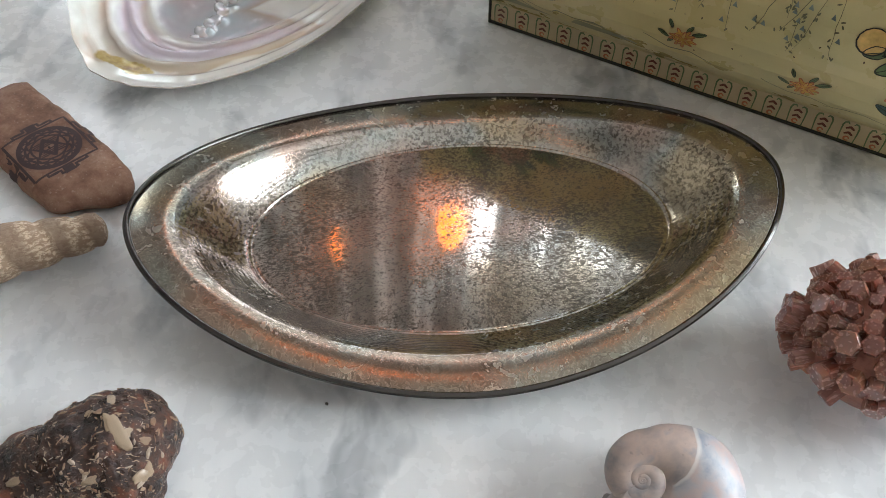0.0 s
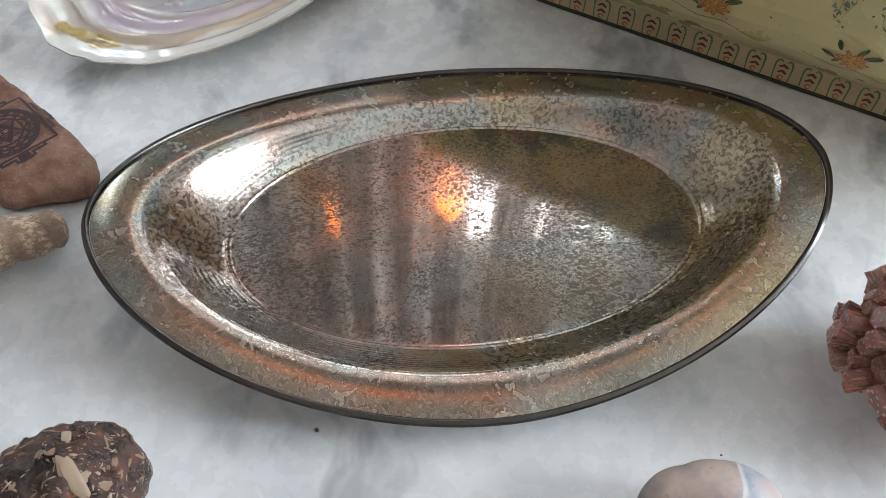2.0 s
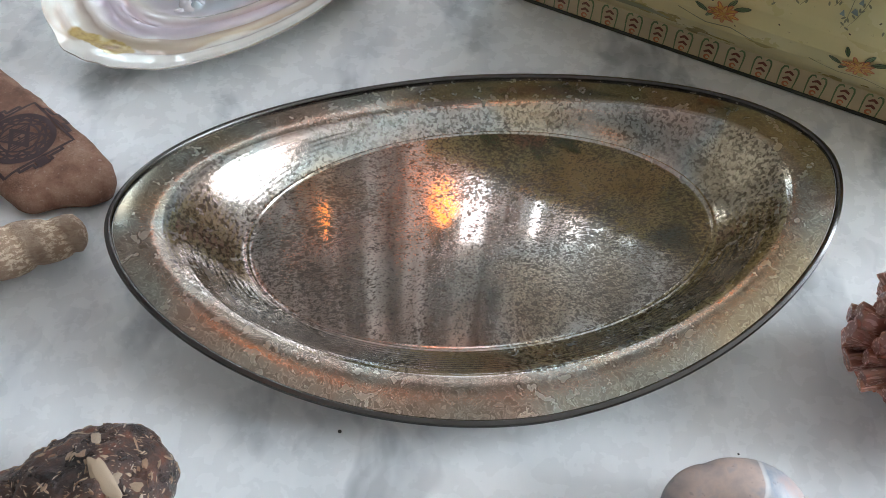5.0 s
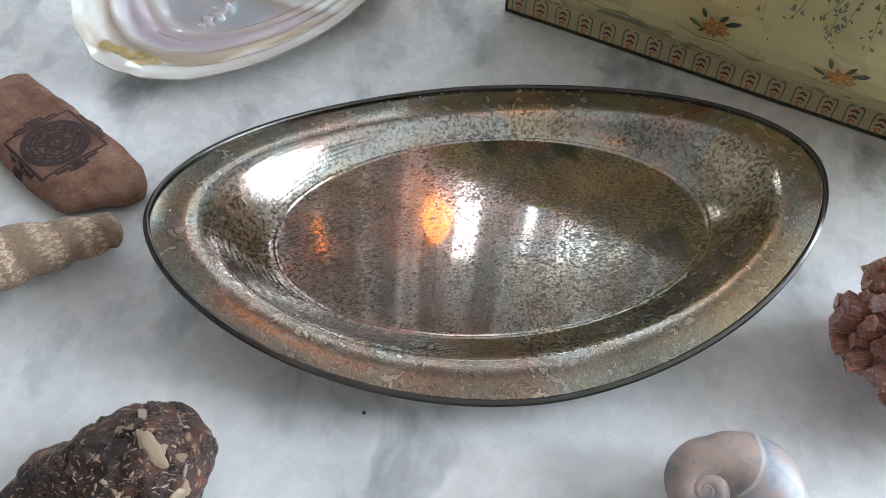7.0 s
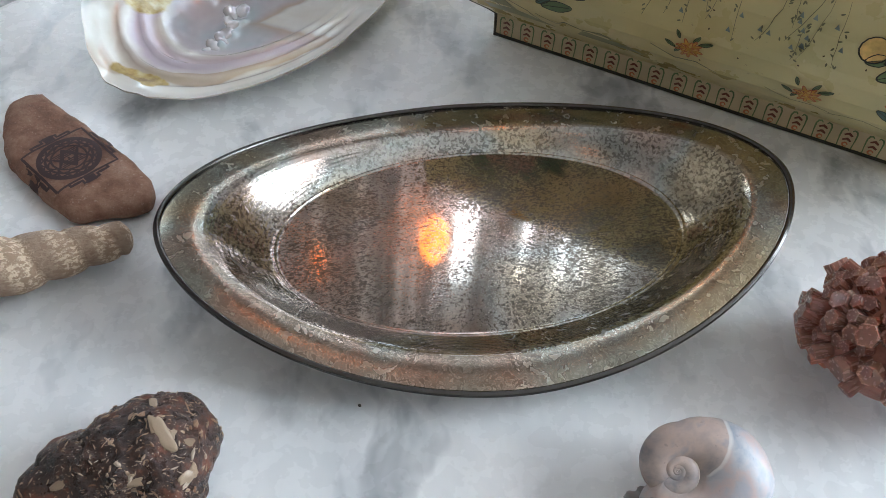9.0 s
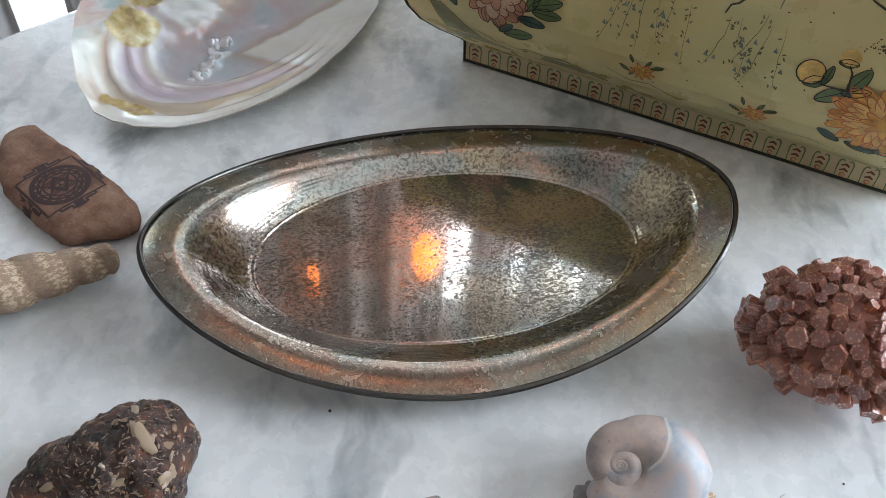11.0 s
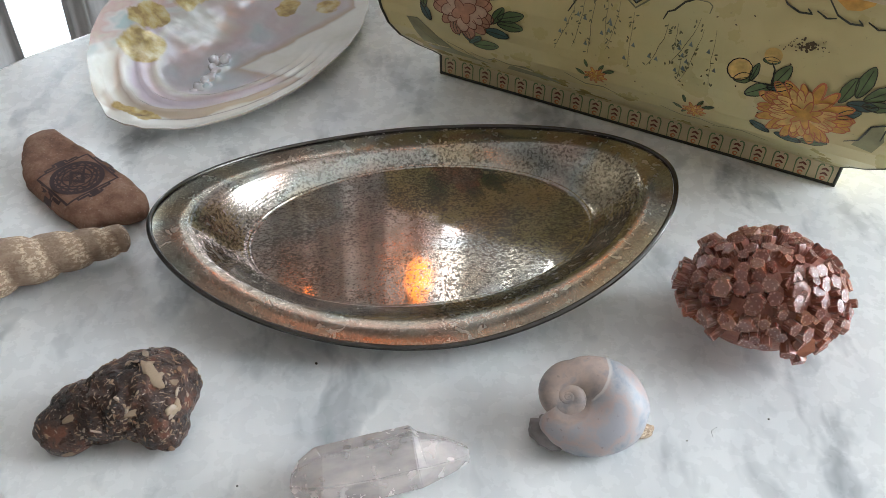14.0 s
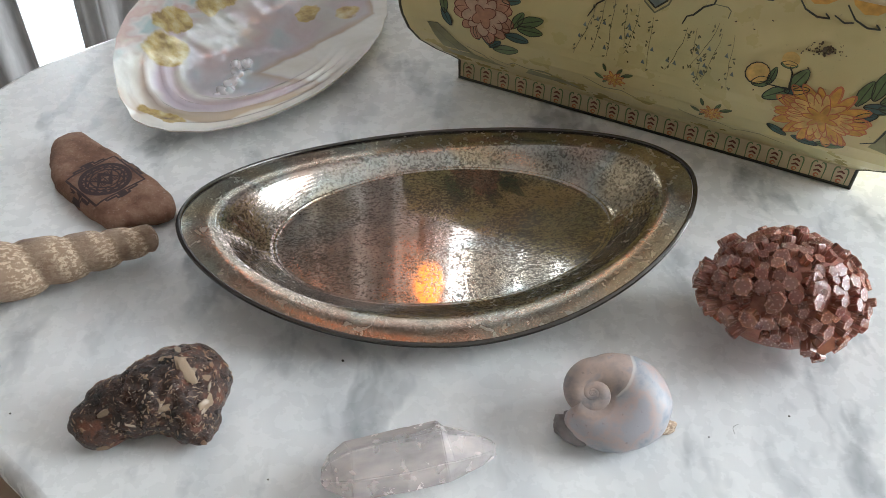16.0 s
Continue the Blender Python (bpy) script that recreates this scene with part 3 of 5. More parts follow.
def build_tray():
    t = thing("silver_tray", "oval tarnished silver tray with upturned ends and stained patina", "tray", TRAY)
    N = 224

    def ring(s, lift=0.0):
        return [tray_point(s, k * math.tau / N, lift) for k in range(N)]
    inner = [0.004, 0.05, 0.1, 0.15, 0.2, 0.24, 0.28, 0.32, 0.36, 0.4, 0.44, 0.465, 0.48, 0.492]
    bm, vs = grid([ring(s) for s in inner], closed_u=True)
    bm.faces.new(list(reversed(vs[0])))
    bmesh.ops.recalc_face_normals(bm, faces=bm.faces[:])
    part("well", bm, WELL, t, "shallow pitted well of the tray")
    steps = [0.492, 0.497, 0.502, 0.506, 0.51, 0.514, 0.518, 0.523, 0.53, 0.54, 0.55, 0.565, 0.58, 0.6, 0.62, 0.64, 0.66, 0.68, 0.7, 0.715, 0.73, 0.742, 0.752, 0.76, 0.768, 0.775, 0.782, 0.79, 0.8, 0.81, 0.825, 0.845, 0.87, 0.9, 0.93, 0.96, 0.985]
    bm, vs = grid([ring(s) for s in steps if s <= 0.8], closed_u=True)
    part("sloping_wall", bm, WORN, t, "smooth concave wall of worn silver")
    bm, vs = grid([ring(s) for s in steps if s >= 0.8], closed_u=True)
    part("flat_rim", bm, SILVER, t, "wide dark rim with ringed tarnish spots")
    under = [ring(s, -0.0016) for s in (0.985, 0.9, 0.8, 0.74, 0.68, 0.6, 0.55)] + [[Vector((p.x, p.y, 0.0)) for p in ring(0.47)]]
    bm, vs = grid(under, closed_u=True)
    bm.faces.new(vs[-1])
    part("underside", bm, SILVER, t, "dark underside and foot of the tray")
    # rolled edge with a fine groove
    rows = []
    for k in range(N):
        p, q = tray_point(0.985, k * math.tau / N), tray_point(1.0, k * math.tau / N)
        out = (q - p)
        out.z = 0
        out.normalize()
        up = Vector((0, 0, 1))
        r = []
        for j in range(20):
            a = j * math.tau / 20
            rad = 0.0012 * (1 - 0.22 * math.exp(-((a - 1.15) / 0.28) ** 2))
            r.append(p + out * (0.0013 + rad * math.cos(a)) + up * (0.0002 + rad * math.sin(a)))
        rows.append(r)
    bm, _ = grid(rows, closed_u=True, closed_v=True)
    part("rolled_edge", bm, SILVER_EDGE, t, "dark rolled wire edge")
    return t


SILVER_EDGE = Nodes("edge_silver", 0.2, 1.0).colour((0.085, 0.08, 0.076)).m
build_tray()


# ---- the painted tin ----
TIN_L, TIN_W, TIN_H = 0.2376, 0.13, 0.1158
TIN_TURN = -28.4
_dir = Vector((math.cos(radians(TIN_TURN)), math.sin(radians(TIN_TURN)), 0))
_back = Vector((-_dir.y, _dir.x, 0))
_mid = Vector((0.024, 0.410, 0)) + _dir * TIN_L / 2 + _back * TIN_W / 2
TIN_AT = pose(_mid.x, _mid.y, 0, 0, 0, TIN_TURN)
BULGE = ((0.0, 0.0), (0.0132, 0.0004), (0.017, 0.004), (0.023, 0.011), (0.031, 0.0185), (0.040, 0.0235), (0.052, 0.027), (0.07, 0.028), (0.09, 0.027), (0.13, 0.0245))


def tin_front(u, z, off=0.0):
    """A point of the tin's front, u along it from its middle, z up, off in front of the sheet."""
    o = lerp_table(BULGE, z)
    slope = (lerp_table(BULGE, z + 0.002) - lerp_table(BULGE, z - 0.002)) / 0.004
    n = Vector((0, -1, slope)).normalized()
    return Vector((u * (1 + 0.0 * o), -TIN_W / 2 - o, z)) + n * off


def flat_shape(pts, off=0.0004):
    """A flat printed patch laid on the tin's front, cut fine enough to follow its curve."""
    bm = bmesh.new()
    bm.faces.new([bm.verts.new((u, z, 0)) for u, z in pts])
    z0, z1 = min(p[1] for p in pts), max(p[1] for p in pts)
    k = math.ceil(z0 / 0.004)
    while k * 0.004 < z1:
        bmesh.ops.bisect_plane(bm, geom=bm.verts[:] + bm.edges[:] + bm.faces[:], plane_co=(0, k * 0.004, 0), plane_no=(0, 1, 0))
        k += 1
    for v in bm.verts:
        v.co = tin_front(v.co.x, v.co.y, off)
    return bm


def stroke(pts, w, off=0.0007):
    """A painted line of width w along points on the tin's front."""
    fine = []
    for (a, b), (c, d) in zip(pts, pts[1:]):
        for k in range(4):
            fine.append((a + (c - a) * k / 4, b + (d - b) * k / 4))
    fine.append(pts[-1])
    rows = []
    for i, (u, z) in enumerate(fine):
        a, b = fine[max(0, i - 1)], fine[min(len(fine) - 1, i + 1)]
        dx, dz = b[0] - a[0], b[1] - a[1]
        d = math.hypot(dx, dz) or 1
        ww = w * (0.5 + 0.5 * math.sin(math.pi * min(1, max(0.12, i / len(fine)))))
        rows.append([tin_front(u - dz / d * ww / 2, z + dx / d * ww / 2, off), tin_front(u + dz / d * ww / 2, z - dx / d * ww / 2, off)])
    return grid(rows)[0]


def oval(u, z, a, b, turn=0.0, n=14, point=0.0):
    c, s = math.cos(radians(turn)), math.sin(radians(turn))
    out = []
    for k in range(n):
        t = k * math.tau / n
        x, y = a * math.cos(t), b * math.sin(t) * (1 - point * abs(math.cos(t)))
        out.append((u + x * c - y * s, z + x * s + y * c))
    return out


PAINT = {
    "orange": plain("orange_paint", (0.74, 0.40, 0.075), 0.35, vary=0.2, scale=220),
    "pale_orange": plain("pale_orange_paint", (0.80, 0.52, 0.16), 0.35, vary=0.2, scale=220),
    "pink": plain("pink_paint", (0.55, 0.28, 0.17), 0.35, vary=0.18, scale=220),
    "pale_pink": plain("pale_pink_paint", (0.60, 0.40, 0.27), 0.35, vary=0.15, scale=220),
    "green": plain("green_paint", (0.15, 0.22, 0.085), 0.35, vary=0.2, scale=200),
    "teal": plain("teal_paint", (0.07, 0.14, 0.12), 0.35, vary=0.2, scale=200),
    "blue": plain("blue_paint", (0.24, 0.29, 0.26), 0.4, vary=0.2, scale=200),
    "olive": plain("olive_paint", (0.30, 0.28, 0.13), 0.4, vary=0.2, scale=100),
    "cream": plain("cream_paint", (0.62, 0.50, 0.30), 0.35, vary=0.1, scale=60),
    "line": plain("line_paint", (0.035, 0.035, 0.02), 0.4),
    "faint": plain("faint_line_paint", (0.20, 0.19, 0.10), 0.4),
    "dark_red": plain("dark_red_paint", (0.16, 0.045, 0.02), 0.4),
    "red": plain("red_paint", (0.55, 0.17, 0.07), 0.4),
    "rust": plain("rust_mark", (0.10, 0.065, 0.03), 0.7, scale=500),
}


def leaf(t, u, z, a, turn, paint="green", wide=0.42):
    l = part("leaf", flat_shape(oval(u, z, a, a * wide, turn, 12, 0.25), 0.0004), PAINT[paint], t)
    c, s = math.cos(radians(turn)), math.sin(radians(turn))
    loop = oval(u, z, a, a * wide, turn, 16, 0.25)
    part("outline", stroke(loop + loop[:1], min(0.0006, 0.1 * a), 0.0007), PAINT["line"], l)
    part("leaf_vein", stroke([(u - a * c, z - a * s), (u + a * c * 0.8, z + a * s * 0.8)], min(0.0005, 0.08 * a), 0.0008), PAINT["line"], l)
    return l


def blossom(t, u, z, r, paint, inner, petals, squash=0.8, rnd=None):
    """A many-petalled printed flower: rings of outlined petals."""
    rnd = rnd or random.Random(3)
    f = part("flower", flat_shape(oval(u, z, r * 0.72, r * 0.72 * squash, 0, 20), 0.0004), PAINT[paint], t)
    lay = 0.0005
    for ring, (rr, size, col) in enumerate(((0.64, 0.38, paint), (0.42, 0.34, inner), (0.16, 0.28, paint))):
        m = max(4, round(petals * rr * 1.35))
        for k in range(m):
            a = k * math.tau / m + ring * 0.3 + rnd.uniform(-0.2, 0.2)
            size_k = size * rnd.uniform(0.75, 1.15)
            cu, cz = u + r * rr * math.cos(a), z + r * rr * math.sin(a) * squash
            turn = math.degrees(math.atan2(math.sin(a) * squash, math.cos(a)))
            loop = oval(cu, cz, r * size_k, r * size_k * (0.30 if paint == "orange" else 0.58), turn + rnd.uniform(-18, 18), 12)
            part("petal", flat_shape(loop, lay), PAINT[col], f)
            part("outline", stroke(loop[9:] + loop[:4], 0.0006, lay + 0.00025), PAINT["dark_red" if paint != "orange" else "red"], f)
            lay += 0.00001
        lay += 0.0003
    return f


def build_tin():
    t = thing("painted_tin", "old pale green tin printed with peonies, leaves and a patterned foot", "tin box", TIN_AT)
    zs = [0.0, 0.002, 0.008, 0.0132, 0.015, 0.017, 0.02, 0.023, 0.027, 0.031, 0.036, 0.04, 0.044, 0.0495, 0.055, 0.062, 0.07, 0.08, 0.09, 0.105, TIN_H]
    def loop(z, inset=0.0):
        o = lerp_table(BULGE, z)
        hx, hy, r = TIN_L / 2 + o - inset, TIN_W / 2 + o - inset, 0.0022
        pts = []
        for cx, cy, a0 in ((hx - r, hy - r, 0), (-hx + r, hy - r, 90), (-hx + r, -hy + r, 180), (hx - r, -hy + r, 270)):
            for k in range(4):
                a = radians(a0 + 30 * k)
                pts.append((cx + r * math.cos(a), cy + r * math.sin(a), z))
        return pts
    rows = [loop(z) for z in zs] + [loop(TIN_H, 0.0012)] + [loop(z, 0.0012) for z in reversed(zs[1:-1])]
    bm, vs = grid(rows, closed_u=True)
    bm.faces.new(vs[-1])
    bm.faces.new(list(reversed(vs[0])))
    part("body", bm, TIN, t, "pale green enamelled sheet body", smooth=False)
    # rolled bright lip, dark seams
    for k, (z, rad, name) in enumerate(((TIN_H, 0.0013, "lip"),)):
        rows = []
        base = loop(z)
        for i, p in enumerate(base):
            out = Vector((p[0], p[1], 0)).normalized()
            rows.append([Vector(p) + out * rad * math.cos(j * math.tau / 8) + Vector((0, 0, rad * math.sin(j * math.tau / 8))) for j in range(8)])
        bm2, _ = grid(rows, closed_u=True, closed_v=True)
        part(name, bm2, PAINT["cream"], t)
    for side in (-1, 1):
        rows = []
        for z in zs[:-1]:
            o = lerp_table(BULGE, z)
            c = Vector((side * (TIN_L / 2 + o - 0.0005), -TIN_W / 2 - o + 0.0005, z))
            rows.append([c + Vector((0.0010 * math.cos(j * math.tau / 8), 0.0010 * math.sin(j * math.tau / 8), 0)) for j in range(8)])
        part("seam", grid(rows, closed_u=True)[0], PAINT["line"], t)
    rows = []
    for i in range(41):
        u = -TIN_L / 2 + TIN_L * i / 40
        rows.append([Vector((u, -TIN_W / 2 + 0.0009 * math.cos(j * math.tau / 8), 0.0009 + 0.0009 * math.sin(j * math.tau / 8))) for j in range(8)])
    part("bottom_seam", grid(rows, closed_u=True)[0], PAINT["line"], t)
    # foot border: cream band with repeated arched motifs
    part("foot_band", flat_shape([(-0.1175, 0.0022), (0.1175, 0.0022), (0.1175, 0.0131), (-0.1175, 0.0131)], 0.0003), PAINT["cream"], t)
    n = 20
    for k in range(n):
        u = -0.1175 + 0.235 * (k + 0.5) / n
        arch = [(u - 0.0033, 0.0022), (u - 0.0036, 0.007), (u - 0.0036, 0.0106), (u - 0.0030, 0.0121), (u - 0.0017, 0.0125), (u - 0.0010, 0.0117)]
        m = part("border_motif", stroke(arch, 0.0008), PAINT["green"], t)
        part("border_line", stroke([(2 * u - a, b) for a, b in arch], 0.0008), PAINT["green"], m)
        for z in (0.0066, 0.0096):
            part("chevron", stroke([(u - 0.0019, z - 0.0005), (u, z + 0.0007), (u + 0.0019, z - 0.0005)], 0.0013), PAINT["dark_red"], m)
        part("dot", stroke([(a, b) for a, b in oval(u, 0.0038, 0.0011, 0.0011, 0, 10)], 0.0009), PAINT["red"], m)
    return t


tin = build_tin()


def decorate_tin(t):
    rnd = random.Random(8)
    # orange chrysanthemum, buds and leaves
    for a, b, c, w, col in ((0.1066, 0.0725, 0.0075, 75, "green"), (0.1125, 0.0785, 0.0085, 80, "green"), (0.1205, 0.0745, 0.008, 40, "green"), (0.1215, 0.0680, 0.007, 10, "green"), (0.1150, 0.0665, 0.0070, 5, "teal"), (0.1105, 0.0600, 0.006, 30, "teal"), (0.0735, 0.0380, 0.006, 150, "teal"), (0.0880, 0.0350, 0.007, 170, "teal"), (0.1000, 0.0370, 0.007, 15, "green"), (0.0770, 0.0655, 0.006, 20, "teal")):
        leaf(t, a, b, c, w, col)
    blossom(t, 0.0915, 0.0540, 0.0225, "orange", "pale_orange", 32, 0.74)
    bud = part("flower_bud", flat_shape(oval(0.0570, 0.0695, 0.0062, 0.0058, 60), 0.0005), PAINT["pale_orange"], t, "yellow flower bud")
    lb = oval(0.0570, 0.0695, 0.0062, 0.0058, 60)
    part("outline", stroke(lb + lb[:1], 0.0007), PAINT["line"], bud)
    leaf(t, 0.0598, 0.0655, 0.0050, 25, "green", 0.6)
    leaf(t, 0.0640, 0.0700, 0.0052, 80, "green", 0.35)
    leaf(t, 0.0680, 0.0610, 0.0070, 35, "green", 0.5)
    leaf(t, 0.0765, 0.0715, 0.0068, 65, "green", 0.5)
    part("stem", stroke([(0.062, 0.065), (0.067, 0.065), (0.0735, 0.065), (0.0725, 0.074), (0.0705, 0.077)], 0.0009), PAINT["line"], t)
    part("flower_bud", flat_shape(oval(0.0700, 0.0805, 0.0042, 0.0040, 0), 0.0005), PAINT["pale_orange"], t)
    leaf(t, 0.0700, 0.0778, 0.0040, 5, "green", 0.5)
    # small flowers along the ground
    for u, z in ((-0.0140, 0.0425), (0.0400, 0.0365)):
        for a, b, c, w in ((-0.0105, 0.0005, 0.0040, 150), (-0.0060, -0.0025, 0.0036, 60), (-0.0070, 0.0085, 0.0034, 110), (0.0030, 0.0078, 0.0036, 60), (0.0080, 0.0060, 0.0045, 25)):
            leaf(t, u + a * 0.85, z + b * 0.85, c * 0.75, w, "green", 0.34)
        blossom(t, u, z, 0.0062, "orange", "pale_orange", 10, 0.85)
        part("stem", stroke([(u - 0.018, z - 0.004), (u - 0.010, z - 0.0075), (u - 0.006, z - 0.009), (u + 0.004, z - 0.0075), (u + 0.014, z - 0.0115)], 0.0007), PAINT["faint"], t)
    # peony with leaves
    for a, b, c, w, col in ((-0.0715, 0.0645, 0.0065, 60, "green"), (-0.0640, 0.0655, 0.0080, 22, "green"), (-0.0640, 0.0600, 0.0075, 2, "green"), (-0.0715, 0.0535, 0.0072, -3, "teal"), (-0.0785, 0.0430, 0.0080, 12, "green"), (-0.0850, 0.0450, 0.0050, 40, "teal"), (-0.0905, 0.0475, 0.0050, -65, "teal"), (-0.0960, 0.0500, 0.0050, -80, "teal"), (-0.1150, 0.0560, 0.0060, 120, "teal"), (-0.1165, 0.0640, 0.0060, 95, "green"), (-0.1090, 0.0800, 0.009, 75, "green"), (-0.1030, 0.0820, 0.009, 60, "green"), (-0.0760, 0.0750, 0.0055, 10, "teal"), (-0.0790, 0.0800, 0.0060, 45, "green")):
        leaf(t, a, b, c, w, col)
    blossom(t, -0.0915, 0.0625, 0.0180, "pink", "pale_pink", 15, 0.92)
    # rocks and ground
    part("rock", flat_shape([(-0.128, 0.049), (-0.121, 0.050), (-0.113, 0.043), (-0.100, 0.031), (-0.086, 0.026), (-0.070, 0.0205), (-0.116, 0.0205)], 0.00035), PAINT["olive"], t)
    part("rock", flat_shape([(-0.072, 0.0205), (-0.066, 0.030), (-0.056, 0.033), (-0.046, 0.031), (-0.030, 0.0205)], 0.00035), PAINT["olive"], t)
    for pts in ([(-0.128, 0.049), (-0.121, 0.050), (-0.113, 0.043), (-0.104, 0.034), (-0.101, 0.026)], [(-0.122, 0.044), (-0.112, 0.034), (-0.108, 0.027)], [(-0.104, 0.037), (-0.094, 0.033), (-0.088, 0.026)], [(-0.090, 0.0330), (-0.080, 0.029), (-0.075, 0.033), (-0.066, 0.031), (-0.056, 0.033), (-0.048, 0.029), (-0.040, 0.024), (-0.028, 0.0205)], [(-0.060, 0.026), (-0.052, 0.024), (-0.046, 0.027)], [(0.050, 0.0240), (0.058, 0.0275), (0.066, 0.0285), (0.080, 0.024)]):
        part("ground_line", stroke(pts, 0.0007), PAINT["faint"], t)
    part("rock", flat_shape([(0.117, 0.043), (0.121, 0.056), (0.127, 0.060), (0.130, 0.050), (0.127, 0.041)], 0.00035), PAINT["olive"], t)
    part("ground_line", stroke([(0.113, 0.044), (0.119, 0.047), (0.122, 0.057), (0.129, 0.060), (0.128, 0.050)], 0.0009), PAINT["line"], t)
    # hanging willow twigs with small buds
    twigs = ((-0.0295, 0.0840, 0.030, -0.009, 1), (-0.0245, 0.0880, 0.030, -0.004, 1), (-0.0195, 0.0900, 0.034, 0.0, 1), (-0.0130, 0.0880, 0.024, 0.002, 0), (-0.0065, 0.0890, 0.028, -0.004, 0), (0.0010, 0.0850, 0.030, 0.001, 0), (0.0190, 0.0840, 0.026, -0.007, 1), (0.0235, 0.0850, 0.016, 0.001, 0), (0.0330, 0.0900, 0.028, -0.010, 1), (0.0360, 0.0850, 0.030, -0.006, 0), (0.0420, 0.0860, 0.030, 0.002, 0), (0.0290, 0.0720, 0.018, -0.001, 0))
    for u, z, h, lean, dark in twigs:
        pts = [(u + lean * (k / 6) ** 1.5 + 0.0004 * rnd.uniform(-1, 1), z - h * k / 6) for k in range(7)]
        tw = part("twig", stroke(pts, 0.00032 if dark else 0.00024), PAINT["faint"], t)
        for k in range(9):
            q = rnd.random()
            uu, zz = u + lean * q ** 1.5 + rnd.uniform(-0.0022, 0.0022), z - h * q
            part("bud", flat_shape(oval(uu, zz, 0.0010, 0.0004, rnd.uniform(20, 160), 7), 0.0005), PAINT["faint"], tw)
        for k in range(2):
            q = rnd.uniform(0.3, 0.9)
            uu, zz = u + lean * q ** 1.5 + rnd.choice((-0.002, 0.002)), z - h * q
            part("bud", flat_shape([(uu, zz + 0.0016), (uu + 0.0012, zz - 0.0012), (uu - 0.0010, zz - 0.0008)], 0.0005), PAINT["blue"], tw)
    part("branch", stroke([(0.0305, 0.112), (0.0295, 0.104), (0.0285, 0.0985), (0.0240, 0.0960), (0.0200, 0.0910), (0.0170, 0.0895), (0.0155, 0.0850)], 0.0010), PAINT["line"], t)
    part("branch", stroke([(0.0285, 0.0985), (0.0350, 0.0985), (0.0370, 0.0970), (0.0365, 0.0930)], 0.0006), PAINT["faint"], t)
    part("branch", stroke([(-0.0130, 0.100), (-0.0180, 0.0950), (-0.0230, 0.0900), (-0.0290, 0.0850), (-0.0330, 0.0770)], 0.0009), PAINT["line"], t)
    # pointed medallion and scrolls near the lip
    loopm = [(-0.0160, 0.112), (-0.0120, 0.1015), (-0.0060, 0.0965), (-0.0050, 0.0920), (0.0010, 0.0875), (0.0070, 0.0930), (0.0085, 0.0975), (0.0140, 0.1020), (0.0180, 0.112)]
    part("medallion", flat_shape([(a * 0.86, b * 0.9 + 0.0112) for a, b in loopm], 0.00035), PAINT["blue"], t)
    part("medallion_line", stroke(loopm, 0.0009), PAINT["faint"], t)
    part("medallion_line", stroke([(a * 0.86, b * 0.9 + 0.0112) for a, b in loopm], 0.0009), PAINT["line"], t)
    for u in (0.0740, 0.0960, -0.060, -0.082):
        part("scroll", flat_shape([(u - 0.0085, 0.1148), (u - 0.0075, 0.1125), (u - 0.002, 0.1090), (u + 0.0035, 0.1100), (u + 0.0080, 0.1135), (u + 0.0085, 0.1148)], 0.0004), PAINT["orange"], t)
        sc = part("scroll_line", stroke([(u - 0.010, 0.1120), (u - 0.005, 0.1060), (u + 0.001, 0.1035), (u + 0.0065, 0.1040), (u + 0.004, 0.1060)], 0.0010), PAINT["line"], t)
        part("scroll_line", stroke([(u + 0.008, 0.1060), (u + 0.013, 0.1035), (u + 0.017, 0.1045)], 0.0009), PAINT["line"], sc)
    for u, z in ((0.054, 0.1100), (0.118, 0.107), (-0.104, 0.108), (0.036, 0.113)):
        part("curl", stroke([(u - 0.005, z - 0.004), (u, z - 0.0035), (u + 0.003, z), (u + 0.002, z + 0.004)], 0.0009), PAINT["line"], t)
    for k in range(60):
        u, z = rnd.gauss(0.0826, 0.0050), rnd.gauss(0, 1)
        z = 0.0890 + 0.0013 * z + 0.18 * (u - 0.0826)
        near = math.exp(-((u - 0.0835) / 0.003) ** 2)
        part("rust_spot", flat_shape(oval(u, z, rnd.uniform(0.0002, 0.0006) + 0.0007 * near, rnd.uniform(0.0002, 0.0004) + 0.0004 * near, rnd.uniform(0, 180), 7), 0.0006 + k * 4e-6), PAINT["rust"], t)
    for k in range(14):
        part("chip_mark", flat_shape(oval(rnd.uniform(-0.05, 0.11), rnd.uniform(0.035, 0.1), 0.0006, 0.00035, rnd.uniform(0, 180), 6), 0.0005), PAINT["rust"], t)


decorate_tin(tin)


def crumpled(u, v, z, r, seed):
    """A crumpled clear wrapper lying in the tin."""
    rnd = random.Random(seed)
    bm = bmesh.new()
    bmesh.ops.create_icosphere(bm, subdivisions=3, radius=r)
    for w in bm.verts:
        q = w.co.normalized()
        w.co = q * r * (1 + 0.35 * noise.noise(q * 2.2 + Vector((seed, 0, 0))) + 0.2 * noise.noise(q * 6 + Vector((0, seed, 0))))
        w.co.z *= 0.8
    t = thing("crumpled_wrapper", "shiny crumpled pale wrapper lying in the tin", "wrapper", TIN_AT @ pose(u, v, z), group="wrappers in the tin")
    part("foil", bm, FOIL, t, smooth=False)


